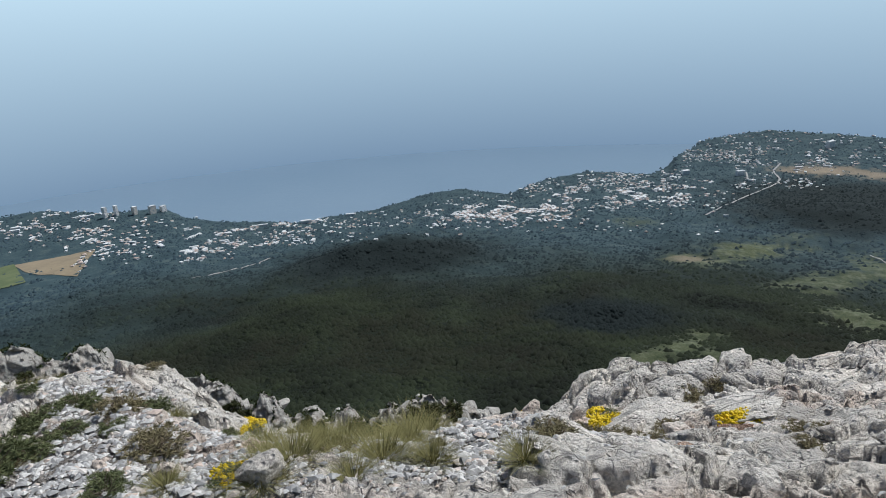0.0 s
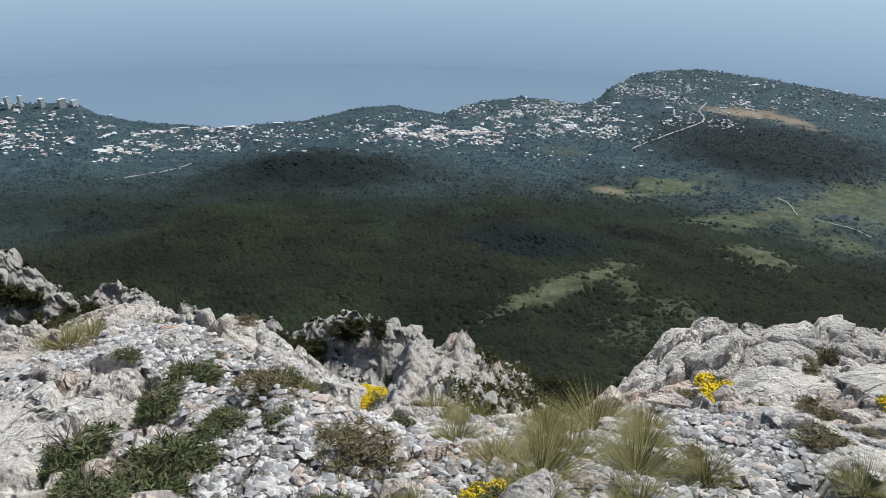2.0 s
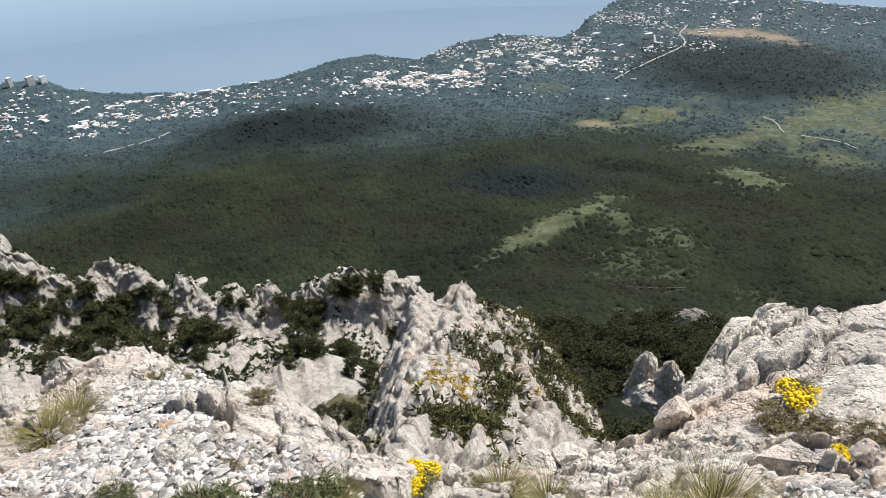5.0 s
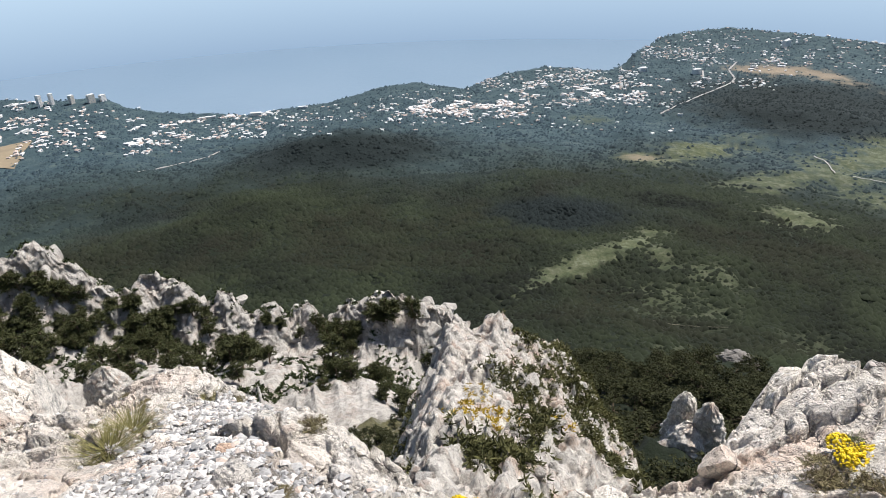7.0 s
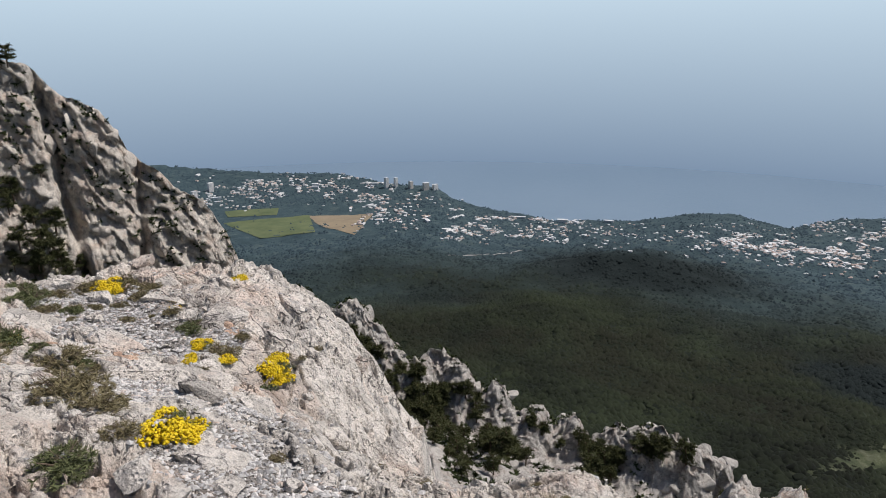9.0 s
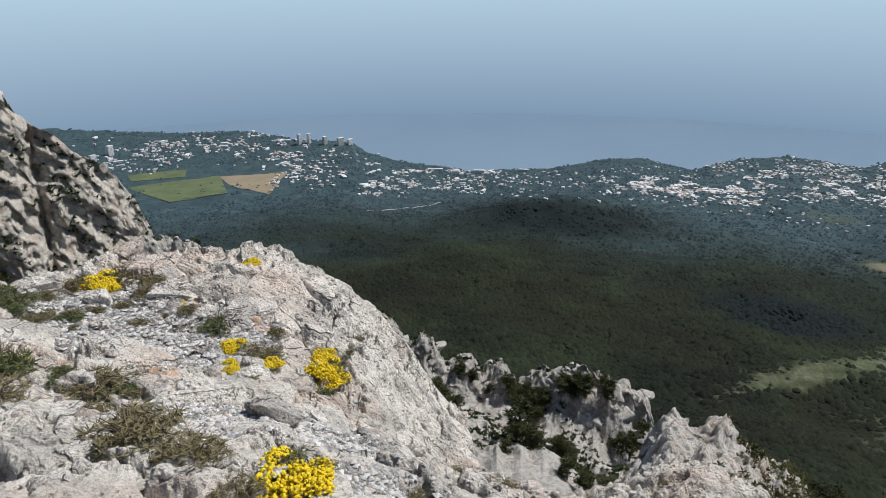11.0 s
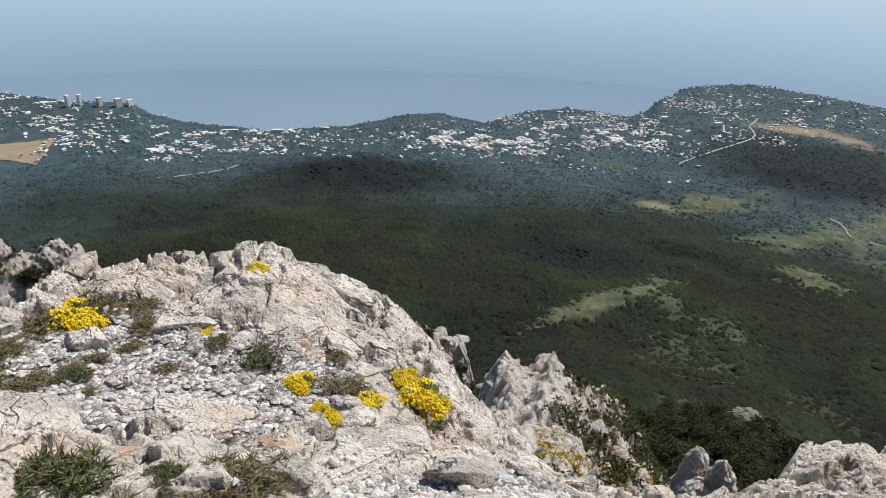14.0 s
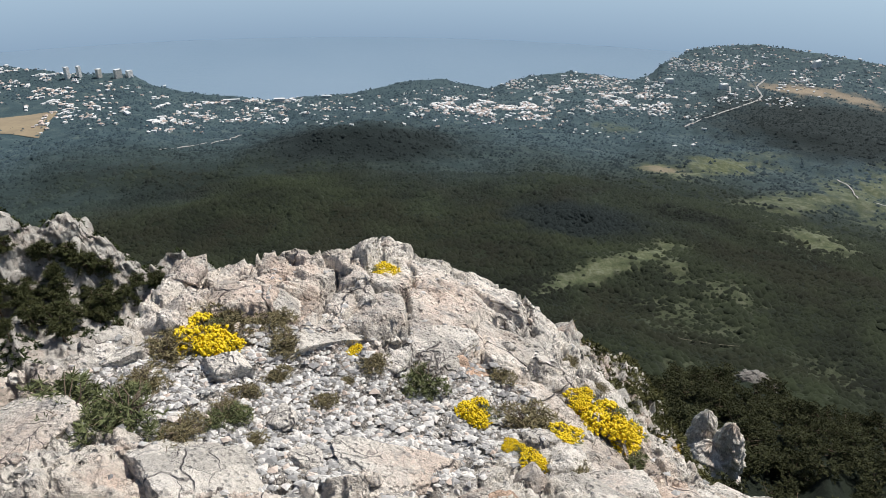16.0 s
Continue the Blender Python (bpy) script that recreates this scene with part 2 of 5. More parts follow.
def crown_material():
    """Treetops of the slopes: broad patches of darker and lighter woods, haze blue painted in towards the coast."""
    m = Nodes("treetops", 0.95)
    isl = m.add("ShaderNodeNewGeometry").outputs["Random Per Island"]
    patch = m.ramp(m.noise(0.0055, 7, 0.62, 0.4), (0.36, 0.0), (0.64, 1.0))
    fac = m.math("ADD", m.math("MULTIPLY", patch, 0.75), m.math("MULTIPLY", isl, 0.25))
    # near woods coloured almost black in place of cloud shade
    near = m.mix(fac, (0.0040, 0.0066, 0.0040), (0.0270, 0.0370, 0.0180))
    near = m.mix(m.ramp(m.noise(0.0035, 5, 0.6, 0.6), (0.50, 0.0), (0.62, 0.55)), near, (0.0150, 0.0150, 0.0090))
    # far: bluish distance haze put into the treetops' colour
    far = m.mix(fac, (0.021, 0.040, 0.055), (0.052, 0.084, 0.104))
    # pine: patches of cloud shade painted dark over the treetops
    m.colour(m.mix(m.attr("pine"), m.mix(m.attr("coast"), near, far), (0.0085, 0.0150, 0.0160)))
    return m.mat


TREETOPS = crown_material()


def sea_material():
    m = Nodes("sea_water", 0.28)
    m.shader.inputs["IOR"].default_value = 1.33
    m.shader.inputs["Specular IOR Level"].default_value = 0.5
    m.colour(m.ramp(m.noise(0.0012, 4, 0.5), (0.3, (0.155, 0.225, 0.305)), (0.7, (0.175, 0.245, 0.325))))
    m.bump(m.noise(0.03, 6, 0.7), 0.25, 3.0)
    return m.mat


WATER = sea_material()

# ---- the lie of the land ----
FAR = 0.842                            # the land's tables are laid out for a sea 950 m below
# The land's edge against the sea: azimuth in degrees, angle below level, height above the sea.
SHORE = np.array([
    (-75, 10.2, 120), (-49, 10.2, 110), (-44.5, 10.95, 70), (-39.4, 11.5, 70), (-34.7, 11.7, 80), (-30.4, 12.7, 80), (-26.2, 13.0, 70),
    (-25, 13.9, 40), (-22.5, 14.7, 20), (-15.5, 15.7, 8), (-14, 15.5, 10), (-9.5, 15.3, 30), (-4.5, 14.27, 60), (-1.7, 14.05, 60),
    (2, 14.7, 30), (6, 13.5, 40), (8.8, 13.0, 50), (14.3, 13.25, 30), (15.5, 12.6, 40), (16.1, 11.7, 90), (18.4, 10.45, 120),
    (22.8, 9.76, 150), (28, 9.97, 150), (33.2, 10.3, 130), (36.5, 10.4, 120), (38.1, 10.07, 120), (39.7, 9.2, 200), (75, 8.9, 250)])
DOWN_R = [3, 8, 20, 50, 120, 200, 280, 420, 600, 800, 1000, 1300, 1800]
DOWN_Z = [-6, -17, -36, -60, -112, -172, -258, -385, -480, -555, -605, -650, -723]
STEEP_Z = [-5, -13, -32, -72, -138, -176, -208, -385, -505, -565, -608, -650, -723]
# hills: azimuth, distance, height, width across, width along
HILLS = [(-7.5, 2130, 78, 300, 170), (-13, 2050, 24, 260, 150), (2, 1650, 34, 420, 130), (-16, 1500, 26, 300, 120), (8, 1420, 24, 260, 90), (29, 2850, 70, 420, 220), (15, 1180, 26, 160, 90), (22, 1950, 20, 200, 90), (-32, 2300, 20, 300, 200)]


def land_height(az, r):
    """The ground's height at azimuths in degrees and distances in metres, more than a few metres from the viewpoint."""
    az, r = np.broadcast_arrays(np.asarray(az, float), np.asarray(r, float) / FAR)
    x, y = r * np.sin(np.radians(az)), r * np.cos(np.radians(az))
    wob = az + 0.5 * fbm(az * 0.9, r * 0 + 3, seed=5)
    dep = np.interp(wob, SHORE[:, 0], SHORE[:, 1])
    top = np.interp(wob, SHORE[:, 0], SHORE[:, 2])
    rc = (950 - top) / np.tan(np.radians(dep))
    right = smooth(7, 17, az)
    near = np.interp(r, DOWN_R, DOWN_Z) * (1 - right) + np.interp(r, DOWN_R, STEEP_Z) * right
    t = np.clip((r - 1800) / (rc - 1800), 0, 1)
    far = -r * np.tan(np.radians(21.88 + (dep - 21.88) * t ** 0.8))
    z = np.where(r < 1800, near, far)
    z = np.where(r > rc, -950 + top - (r - rc) * 1.2, z)
    for a, d, h, across, along in HILLS:
        z = z + h * np.exp(-(((az - a) * np.pi / 180 * d / across) ** 2 + ((r - d) / along) ** 2))
    rough = smooth(250, 900, r) * (1 - 0.75 * smooth(2600, 3300, r)) * (1 - smooth(-60, 0, r - rc))
    z = z + rough * (26 * fbm(x / 260, y / 260, seed=11) + 9 * fbm(x / 60, y / 60, seed=12))
    craggy = smooth(4, 30, r) * (1 - smooth(250, 500, r))
    z = z + craggy * 0.07 * r * fbm(x / (8 + 0.12 * r), y / (8 + 0.12 * r), seed=13, ridged=True)
    return np.maximum(z, -980) * FAR


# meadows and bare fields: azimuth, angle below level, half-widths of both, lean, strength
# the meadows' pale colour also holds painted sunlight breaking through cloud
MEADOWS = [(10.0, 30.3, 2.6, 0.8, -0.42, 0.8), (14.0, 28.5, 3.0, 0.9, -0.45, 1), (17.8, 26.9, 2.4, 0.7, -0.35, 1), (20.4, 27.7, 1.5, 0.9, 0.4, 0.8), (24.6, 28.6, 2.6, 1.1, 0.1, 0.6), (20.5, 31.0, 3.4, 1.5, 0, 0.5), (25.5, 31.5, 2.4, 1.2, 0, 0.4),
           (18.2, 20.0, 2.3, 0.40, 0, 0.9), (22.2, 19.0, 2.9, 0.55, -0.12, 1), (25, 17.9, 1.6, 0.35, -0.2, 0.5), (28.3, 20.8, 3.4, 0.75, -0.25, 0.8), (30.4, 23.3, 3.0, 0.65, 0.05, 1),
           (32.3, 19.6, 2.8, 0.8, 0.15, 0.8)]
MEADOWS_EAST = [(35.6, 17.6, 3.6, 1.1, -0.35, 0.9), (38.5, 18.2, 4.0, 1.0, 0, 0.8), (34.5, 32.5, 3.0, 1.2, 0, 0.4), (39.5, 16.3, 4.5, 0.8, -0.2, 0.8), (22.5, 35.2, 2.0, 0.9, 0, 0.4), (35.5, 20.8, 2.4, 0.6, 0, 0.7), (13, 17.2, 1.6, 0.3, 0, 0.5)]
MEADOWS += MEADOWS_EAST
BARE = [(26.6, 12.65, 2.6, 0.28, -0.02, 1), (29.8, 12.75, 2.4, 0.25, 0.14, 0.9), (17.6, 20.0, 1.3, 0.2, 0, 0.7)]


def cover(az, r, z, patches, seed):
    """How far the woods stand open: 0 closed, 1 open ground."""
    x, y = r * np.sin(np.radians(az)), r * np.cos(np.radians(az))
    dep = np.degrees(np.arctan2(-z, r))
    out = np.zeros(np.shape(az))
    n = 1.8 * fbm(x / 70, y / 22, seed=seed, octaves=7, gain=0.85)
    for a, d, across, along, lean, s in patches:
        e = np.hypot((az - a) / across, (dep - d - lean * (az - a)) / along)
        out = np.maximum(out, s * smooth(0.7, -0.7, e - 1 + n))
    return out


# cloud shade painted as dark patches on the woods: azimuth, angle below level, half-widths
CLOUD_SHADES = [(-8.5, 19.35, 8.8, 1.5), (29.5, 15.2, 9.0, 2.0), (11, 24.9, 6, 1.3)]


def cloud_shade(az, r, z):
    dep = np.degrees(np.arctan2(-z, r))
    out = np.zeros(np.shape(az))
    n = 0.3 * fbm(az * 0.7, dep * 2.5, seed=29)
    for a, d, across, along in CLOUD_SHADES:
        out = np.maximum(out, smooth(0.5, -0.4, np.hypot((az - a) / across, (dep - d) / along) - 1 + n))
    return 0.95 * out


def build_land():
    az = np.concatenate([np.arange(-180, -76, 4.0), np.arange(-76, -52, 0.6), np.arange(-52, 46, 0.33), np.arange(46, 76, 0.6), np.arange(76, 180.1, 4.0)])
    r = np.concatenate([[0.02, 1.5], np.geomspace(3.0, 300, 270), np.geomspace(304, 4100, 280)])
    A, R = np.meshgrid(az, r, indexing="ij")
    Z = land_height(np.clip(A, -75, 75), R)
    back = smooth(80, 105, np.abs(A))
    Z = Z * (1 - back) + back * (-1.9 + 0.03 * R * fbm(A / 9, R / 40, seed=3) * 0.2)
    X, Y = R * np.sin(np.radians(A)), R * np.cos(np.radians(A))
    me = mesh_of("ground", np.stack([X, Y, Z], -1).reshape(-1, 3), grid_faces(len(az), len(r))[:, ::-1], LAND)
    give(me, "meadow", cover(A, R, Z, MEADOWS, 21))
    # pine: weight of the cloud shade painted on the ground
    give(me, "pine", cloud_shade(A, R, Z))
    # coast: how strongly the painted haze blue takes over with distance
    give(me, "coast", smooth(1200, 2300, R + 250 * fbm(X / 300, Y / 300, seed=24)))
    give(me, "bare", cover(A, R, Z, BARE, 22))
    give(me, "scree", (1 - smooth(150, 350, R + 90 * fbm(X / 40, Y / 40, seed=23))) * (1 - smooth(8, 15, A) * smooth(60, 110, R)))
    return tagged(new("ground", me), "wooded mountainside falling to a coastal plain", "ground", kind="structure")


build_land()

# the sea: a disc to the far distance
a = np.radians(np.arange(0, 360, 1.5))
rr = np.array([1200, 2000, 2600, 3000, 3400, 3800, 4300])
verts = np.stack([np.outer(np.sin(a), rr), np.outer(np.cos(a), rr), np.full((len(a), len(rr)), SEA)], -1).reshape(-1, 3)
aa = np.arange(len(a) * len(rr)).reshape(len(a), -1)
aa = np.concatenate([aa, aa[:1]])
quads = np.stack([aa[:-1, :-1], aa[:-1, 1:], aa[1:, 1:], aa[1:, :-1]], -1).reshape(-1, 4)
tagged(new("water", mesh_of("water", verts, quads[:, ::-1], WATER)), "calm hazy blue-grey sea", "sea", kind="structure")


def haze_backdrop():
    """The distance over the far sea: a plain glowing band, its haze painted paler towards the horizon."""
    m = bpy.data.materials.new("far_haze")
    m.use_nodes = True
    t = m.node_tree
    t.nodes.remove(t.nodes["Principled BSDF"])
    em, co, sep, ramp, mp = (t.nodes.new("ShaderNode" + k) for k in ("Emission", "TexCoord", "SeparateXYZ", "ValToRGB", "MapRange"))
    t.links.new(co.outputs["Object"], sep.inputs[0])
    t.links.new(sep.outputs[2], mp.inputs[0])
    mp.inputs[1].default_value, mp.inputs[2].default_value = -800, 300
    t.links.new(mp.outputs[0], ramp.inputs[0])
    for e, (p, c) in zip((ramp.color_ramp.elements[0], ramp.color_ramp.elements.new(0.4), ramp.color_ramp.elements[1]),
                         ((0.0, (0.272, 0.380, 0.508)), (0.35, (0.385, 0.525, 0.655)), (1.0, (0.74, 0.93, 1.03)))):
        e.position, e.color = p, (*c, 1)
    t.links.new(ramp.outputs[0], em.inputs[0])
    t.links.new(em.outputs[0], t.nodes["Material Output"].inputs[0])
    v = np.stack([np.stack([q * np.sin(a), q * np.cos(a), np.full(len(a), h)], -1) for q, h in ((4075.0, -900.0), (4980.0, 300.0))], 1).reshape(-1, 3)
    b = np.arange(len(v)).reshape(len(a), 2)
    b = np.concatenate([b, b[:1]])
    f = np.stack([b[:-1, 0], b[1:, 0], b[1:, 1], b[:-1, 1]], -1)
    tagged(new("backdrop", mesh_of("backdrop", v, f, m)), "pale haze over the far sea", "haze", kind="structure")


haze_backdrop()

# ---- the summit's edge, where the camera stands ----
# knolls and hollows of the edge: x, y, height
KNOLLS = np.array([
    (-8, 2.5, -1.85), (-6.2, 3.5, -1.94), (-5.85, 2.5, -1.77), (-5.5, 4.1, -1.98), (-4.95, 4.4, -2.05), (-4.2, 4.1, -2.23), (-3.95, 4.2, -2.45), (-4.7, 2.9, -2.05),
    (-4.5, 2.0, -1.74), (-3.7, 3.5, -2.48), (-3.05, 3.4, -3.1), (-3.8, 2.5, -2.05), (-3.2, 1.7, -1.6), (-2.2, 2.45, -2.29), (-2.3, 2.8, -2.57), (-3.38, 4.5, -3.5),
    (-1.61, 3.18, -2.45), (-1.35, 2.05, -2.0), (-0.5, 2.1, -1.89), (-0.73, 1.76, -1.64), (0.0, 1.62, -2.01), (-0.08, 1.07, -1.52), (-1.06, 1.28, -1.65),
    (0.7, 2.65, -3.15), (1.15, 2.45, -2.9), (1.65, 2.9, -2.85), (2.05, 3.15, -2.57), (2.02, 2.17, -2.5), (1.3, 1.3, -1.71), (2.8, 3.1, -2.52), (4.5, 1.5, -1.75), (0.0, -0.6, -1.36), (-5.0, -0.5, -1.25)])
RIM_X = [-9, -7.2, -6.6, -6.38, -6.24, -6.12, -5.4, -4.9, -4.2, -3.4, -3.0, -2.3, -1.95, -1.7, -1.1, -0.55, -0.3, -0.15, 0.15, 0.45, 0.75, 1.0, 1.4, 1.65, 1.85, 2.05, 2.7, 3.2, 4.0, 6]
RIM_Y = [1.4, 2.2, 2.75, 2.9, 3.0, 4.1, 4.45, 4.6, 4.5, 4.6, 3.7, 3.05, 3.0, 3.35, 2.9, 2.25, 2.0, 1.9, 1.85, 2.5, 2.85, 2.65, 2.65, 2.95, 3.15, 3.3, 3.1, 3.0, 2.9, 2.9]


def spread(p, q):
    return np.sqrt((p[:, None, 0] - q[None, :, 0]) ** 2 + (p[:, None, 1] - q[None, :, 1]) ** 2 + 0.03)


KN = len(KNOLLS)
SYSTEM = np.zeros((KN + 3, KN + 3))
SYSTEM[:KN, :KN] = spread(KNOLLS, KNOLLS) - 0.04 * np.eye(KN)
SYSTEM[:KN, KN:] = np.c_[np.ones(KN), KNOLLS[:, :2]]
SYSTEM[KN:, :KN] = SYSTEM[:KN, KN:].T
PULL = np.linalg.solve(SYSTEM, np.r_[KNOLLS[:, 2], 0, 0, 0])


def edge_height(x, y):
    """The summit edge's surface: a smooth sheet over its knolls, falling away beyond the rim."""
    x, y = np.asarray(x, float), np.asarray(y, float)
    z = PULL[KN] + PULL[KN + 1] * x + PULL[KN + 2] * y
    for (kx, ky, _), w in zip(KNOLLS, PULL):
        z = z + w * np.sqrt((x - kx) ** 2 + (y - ky) ** 2 + 0.03)
    over = y - np.interp(x, RIM_X, RIM_Y) + 0.10 * fbm(x * 2.2, y * 2.2, seed=31)
    return z - 2.5 * np.maximum(over, 0) - 0.15 * smooth(0, 0.3, over)


# where loose gravel lies: x, y, radius
GRAVEL = [(-5.3, 2.9, 0.5), (-4.75, 3.05, 0.38), (-4.9, 2.65, 0.3), (-5.85, 2.85, 0.3), (-3.3, 2.3, 0.35), (-2.6, 1.5, 0.4), (-1.1, 2.35, 0.36), (-0.95, 1.75, 0.28),
          (1.1, 1.0, 0.35), (0.4, 1.25, 0.3), (-0.2, 0.75, 0.3), (1.9, 1.25, 0.25), (-3.9, 1.9, 0.28), (-0.45, 1.45, 0.25), (0.2, 0.3, 0.5), (-1.6, 1.2, 0.45)]


def gravel_cover(x, y):
    out = np.zeros(np.shape(x))
    n = 0.55 * fbm(np.asarray(x) * 2.5, np.asarray(y) * 2.5, seed=35)
    for gx, gy, gr in GRAVEL:
        out = np.maximum(out, smooth(0.35, -0.2, np.hypot(x - gx, y - gy) / gr - 1 + n))
    return out


def rock_relief(x, y, seed=0):
    """Tilted slabs parted by clefts, angular blocks and rough lumps of weathered limestone, in metres."""
    wx, wy = x + 0.16 * fbm(x * 2.4, y * 2.4, seed=seed + 1), y + 0.16 * fbm(x * 2.4 + 9, y * 2.4, seed=seed + 2)
    d1, d2, own, tilt = cells(wx * 1.25, wy * 1.55, seed + 3)
    blocks = (own - 0.5) * 0.07 * smooth(0.0, 0.12, d2 - d1) + 0.09 * tilt - 0.07 * smooth(0.05, 0.0, d2 - d1)
    e1, e2, own2, tilt2 = cells(wx * 4.3, wy * 4.3, seed + 4)
    some = smooth(0.18, 0.42, vnoise(x * 1.3, y * 1.3, seed=seed + 8))
    small = some * ((own2 - 0.5) * 0.075 * smooth(0.0, 0.12, e2 - e1) + 0.13 * tilt2 - 0.065 * smooth(0.09, 0.0, e2 - e1))
    g1, g2, own3, tilt3 = cells(wx * 11, wy * 11, seed + 9)
    broken = smooth(0.40, 0.62, vnoise(x * 2.1 + 5, y * 2.1, seed=seed + 10))
    tiny = broken * ((own3 - 0.5) * 0.035 * smooth(0.0, 0.2, g2 - g1) + 0.055 * tilt3 - 0.028 * smooth(0.14, 0.0, g2 - g1))
    cleft = np.abs(vnoise(wx * 2.3 + 4, wy * 3.1, seed=seed + 11) - 0.5)
    pocket = smooth(0.66, 0.82, vnoise(wx * 8.5, wy * 8.5, seed=seed + 12))
    worn = 0.035 * fbm(x * 3, y * 3, seed=seed + 5, ridged=True) + (0.008 + 0.022 * broken) * fbm(x * 13, y * 13, octaves=4, gain=0.66, seed=seed + 6, ridged=True)
    return blocks + small + tiny + worn - 0.07 * smooth(0.035, 0.0, cleft) - 0.05 * pocket * (0.4 + 0.6 * broken)


def edge_surface(x, y):
    g = gravel_cover(x, y)
    rough = rock_relief(x, y, seed=40)
    return edge_height(x, y) + rough * (1 - g) + g * (-0.035 + 0.25 * rough + 0.012 * fbm(np.asarray(x) * 9, np.asarray(y) * 9, seed=36))


def build_edge():
    xs = np.concatenate([np.arange(-8.5, -6.8, 0.03), np.arange(-6.8, 3.2, 0.0125), np.arange(3.2, 4.6, 0.03)])
    ys = np.concatenate([np.arange(-2.1, 0.3, 0.04), np.arange(0.3, 4.9, 0.0125), np.arange(4.9, 5.2, 0.03)])
    X, Y = np.meshgrid(xs, ys, indexing="ij")
    me = mesh_of("ground_edge", np.stack([X, Y, edge_surface(X, Y)], -1).reshape(-1, 3), grid_faces(len(xs), len(ys))[:, ::-1], ROCK)
    give(me, "gravel", gravel_cover(X, Y))
    return tagged(new("ground_edge", me), "broken pale limestone slabs at a mountain's edge", "rock", kind="structure")


build_edge()


# ---- the spur below the edge ----
def spur_height(x, y):
    crest = np.interp(y, [6, 13, 29, 42, 45, 50, 60], [-12, -16.5, -24.4, -29.2, -31, -43, -70])
    mid = np.interp(y, [6, 13, 29, 42, 60], [0.6, 0.9, 1.6, 2.6, 5])
    dx = x - mid
    left, right = np.maximum(-dx - 1.8, 0), np.maximum(dx - 1.0, 0)
    return crest - 1.7 * left ** 1.15 - 0.6 * right - 0.9 * np.maximum(right - 5.5, 0) - 1.6 * np.maximum(right - 9, 0)


def spur_surface(x, y):
    x, y = np.asarray(x, float), np.asarray(y, float)
    streak = fbm((x - 0.25 * y) / 1.8, y / 9, seed=61, ridged=True)
    beds = fbm((x + 0.35 * y) / 0.9, (y - 0.35 * x) / 6.0, seed=63, ridged=True)
    return spur_height(x, y) + 4.5 * rock_relief(x / 8, y / 8, seed=60) + 1.3 * rock_relief(x / 2.6, y / 2.6, seed=66) + 1.7 * streak + 0.5 * beds + 0.2 * fbm((x - 0.3 * y) / 0.8, y / 2.4, seed=62)


def build_spur():
    xs, ys = np.arange(-16, 24, 0.12), np.arange(6, 52, 0.12)
    X, Y = np.meshgrid(xs, ys, indexing="ij")
    me = mesh_of("rock_spur", np.stack([X, Y, spur_surface(X, Y)], -1).reshape(-1, 3), grid_faces(len(xs), len(ys))[:, ::-1], ROCK_MID)
    return tagged(new("rock_spur", me), "pale limestone spur with scrub in its clefts", "rock")


build_spur()


def polar(az, r):
    return r * math.sin(radians(az)), r * math.cos(radians(az))


# ---- the jagged crest across the gully: azimuth, angle below level ----
CREST = np.array([
    (-46, 19.5), (-42.7, 18.8), (-40.4, 19.4), (-39.6, 21.0), (-37.3, 21.4), (-36.3, 22.4), (-34.0, 22.1), (-32.1, 23.9), (-30.0, 26.7), (-29.0, 27.4), (-27.9, 26.8),
    (-24.9, 27.0), (-23.8, 28.0), (-22.8, 30.0), (-21.0, 28.9), (-19.0, 31.3), (-16.7, 30.5), (-15.4, 32.3), (-13.4, 31.6), (-12.3, 33.0), (-9.9, 32.1), (-8.2, 31.8),
    (-5.4, 31.3), (-1.5, 32.2), (1.9, 33.2), (4, 37)])
CREST_R = 205.0


def crest_surface(az, r):
    az, r = np.broadcast_arrays(np.asarray(az, float), np.asarray(r, float))
    x, y = r * np.sin(np.radians(az)), r * np.cos(np.radians(az))
    top = -CREST_R * np.tan(np.radians(np.interp(az, CREST[:, 0], CREST[:, 1]) + 0.5))
    foot = -CREST_R * np.tan(np.radians(np.interp(az, [-46, -38, -30, -22, -10, 4], [27, 29, 32, 34.5, 36.5, 39])))
    near = -112 * np.tan(np.radians(np.interp(az, [-46, -30, -10, 4], [37, 39, 41, 43])))
    t = np.clip((r - 112) / (CREST_R - 112), 0, 1)
    z = near + (foot - near) * t
    spine = np.exp(-np.abs((r - CREST_R - 4 * fbm(az / 3, r * 0, seed=72)) / 13) ** 1.8)
    z = z + (top - foot) * spine
    wx, wy = x + 3 * fbm(x / 9, y / 9, seed=75), y + 3 * fbm(x / 9 + 7, y / 9, seed=76)
    d1, d2, own, tilt = cells(wx / 8.5, wy / 8.5, 77)
    e1, e2, own2, tilt2 = cells(wx / 3.1, wy / 3.1, 78)
    lumps = (own - 0.5) * 4.0 * smooth(0, 0.5, d2 - d1) + 6 * tilt + (own2 - 0.5) * 1.4 * smooth(0, 0.3, e2 - e1) + 2.5 * tilt2
    z = z + (lumps + 3.0 * fbm(x / 14, y / 14, seed=70, ridged=True) + 1.0 * fbm(x / 3, y / 3, seed=71, ridged=True) + 0.4 * fbm(x / 1.1, y / 1.1, seed=73)) * smooth(100, 140, r) * (0.4 + 0.6 * spine)
    z = z - 2.6 * np.maximum(r - CREST_R - 6, 0)
    front = smooth(100, 130, r) * (1 - smooth(185, 200, r))
    z = z + front * (4.0 * fbm(az / 2.6, r / 40, octaves=2, seed=79, ridged=True) + 1.6 * fbm(x / 6, y / 6, seed=74, ridged=True))
    side = smooth(0, 4, az)
    return z - 30 * side


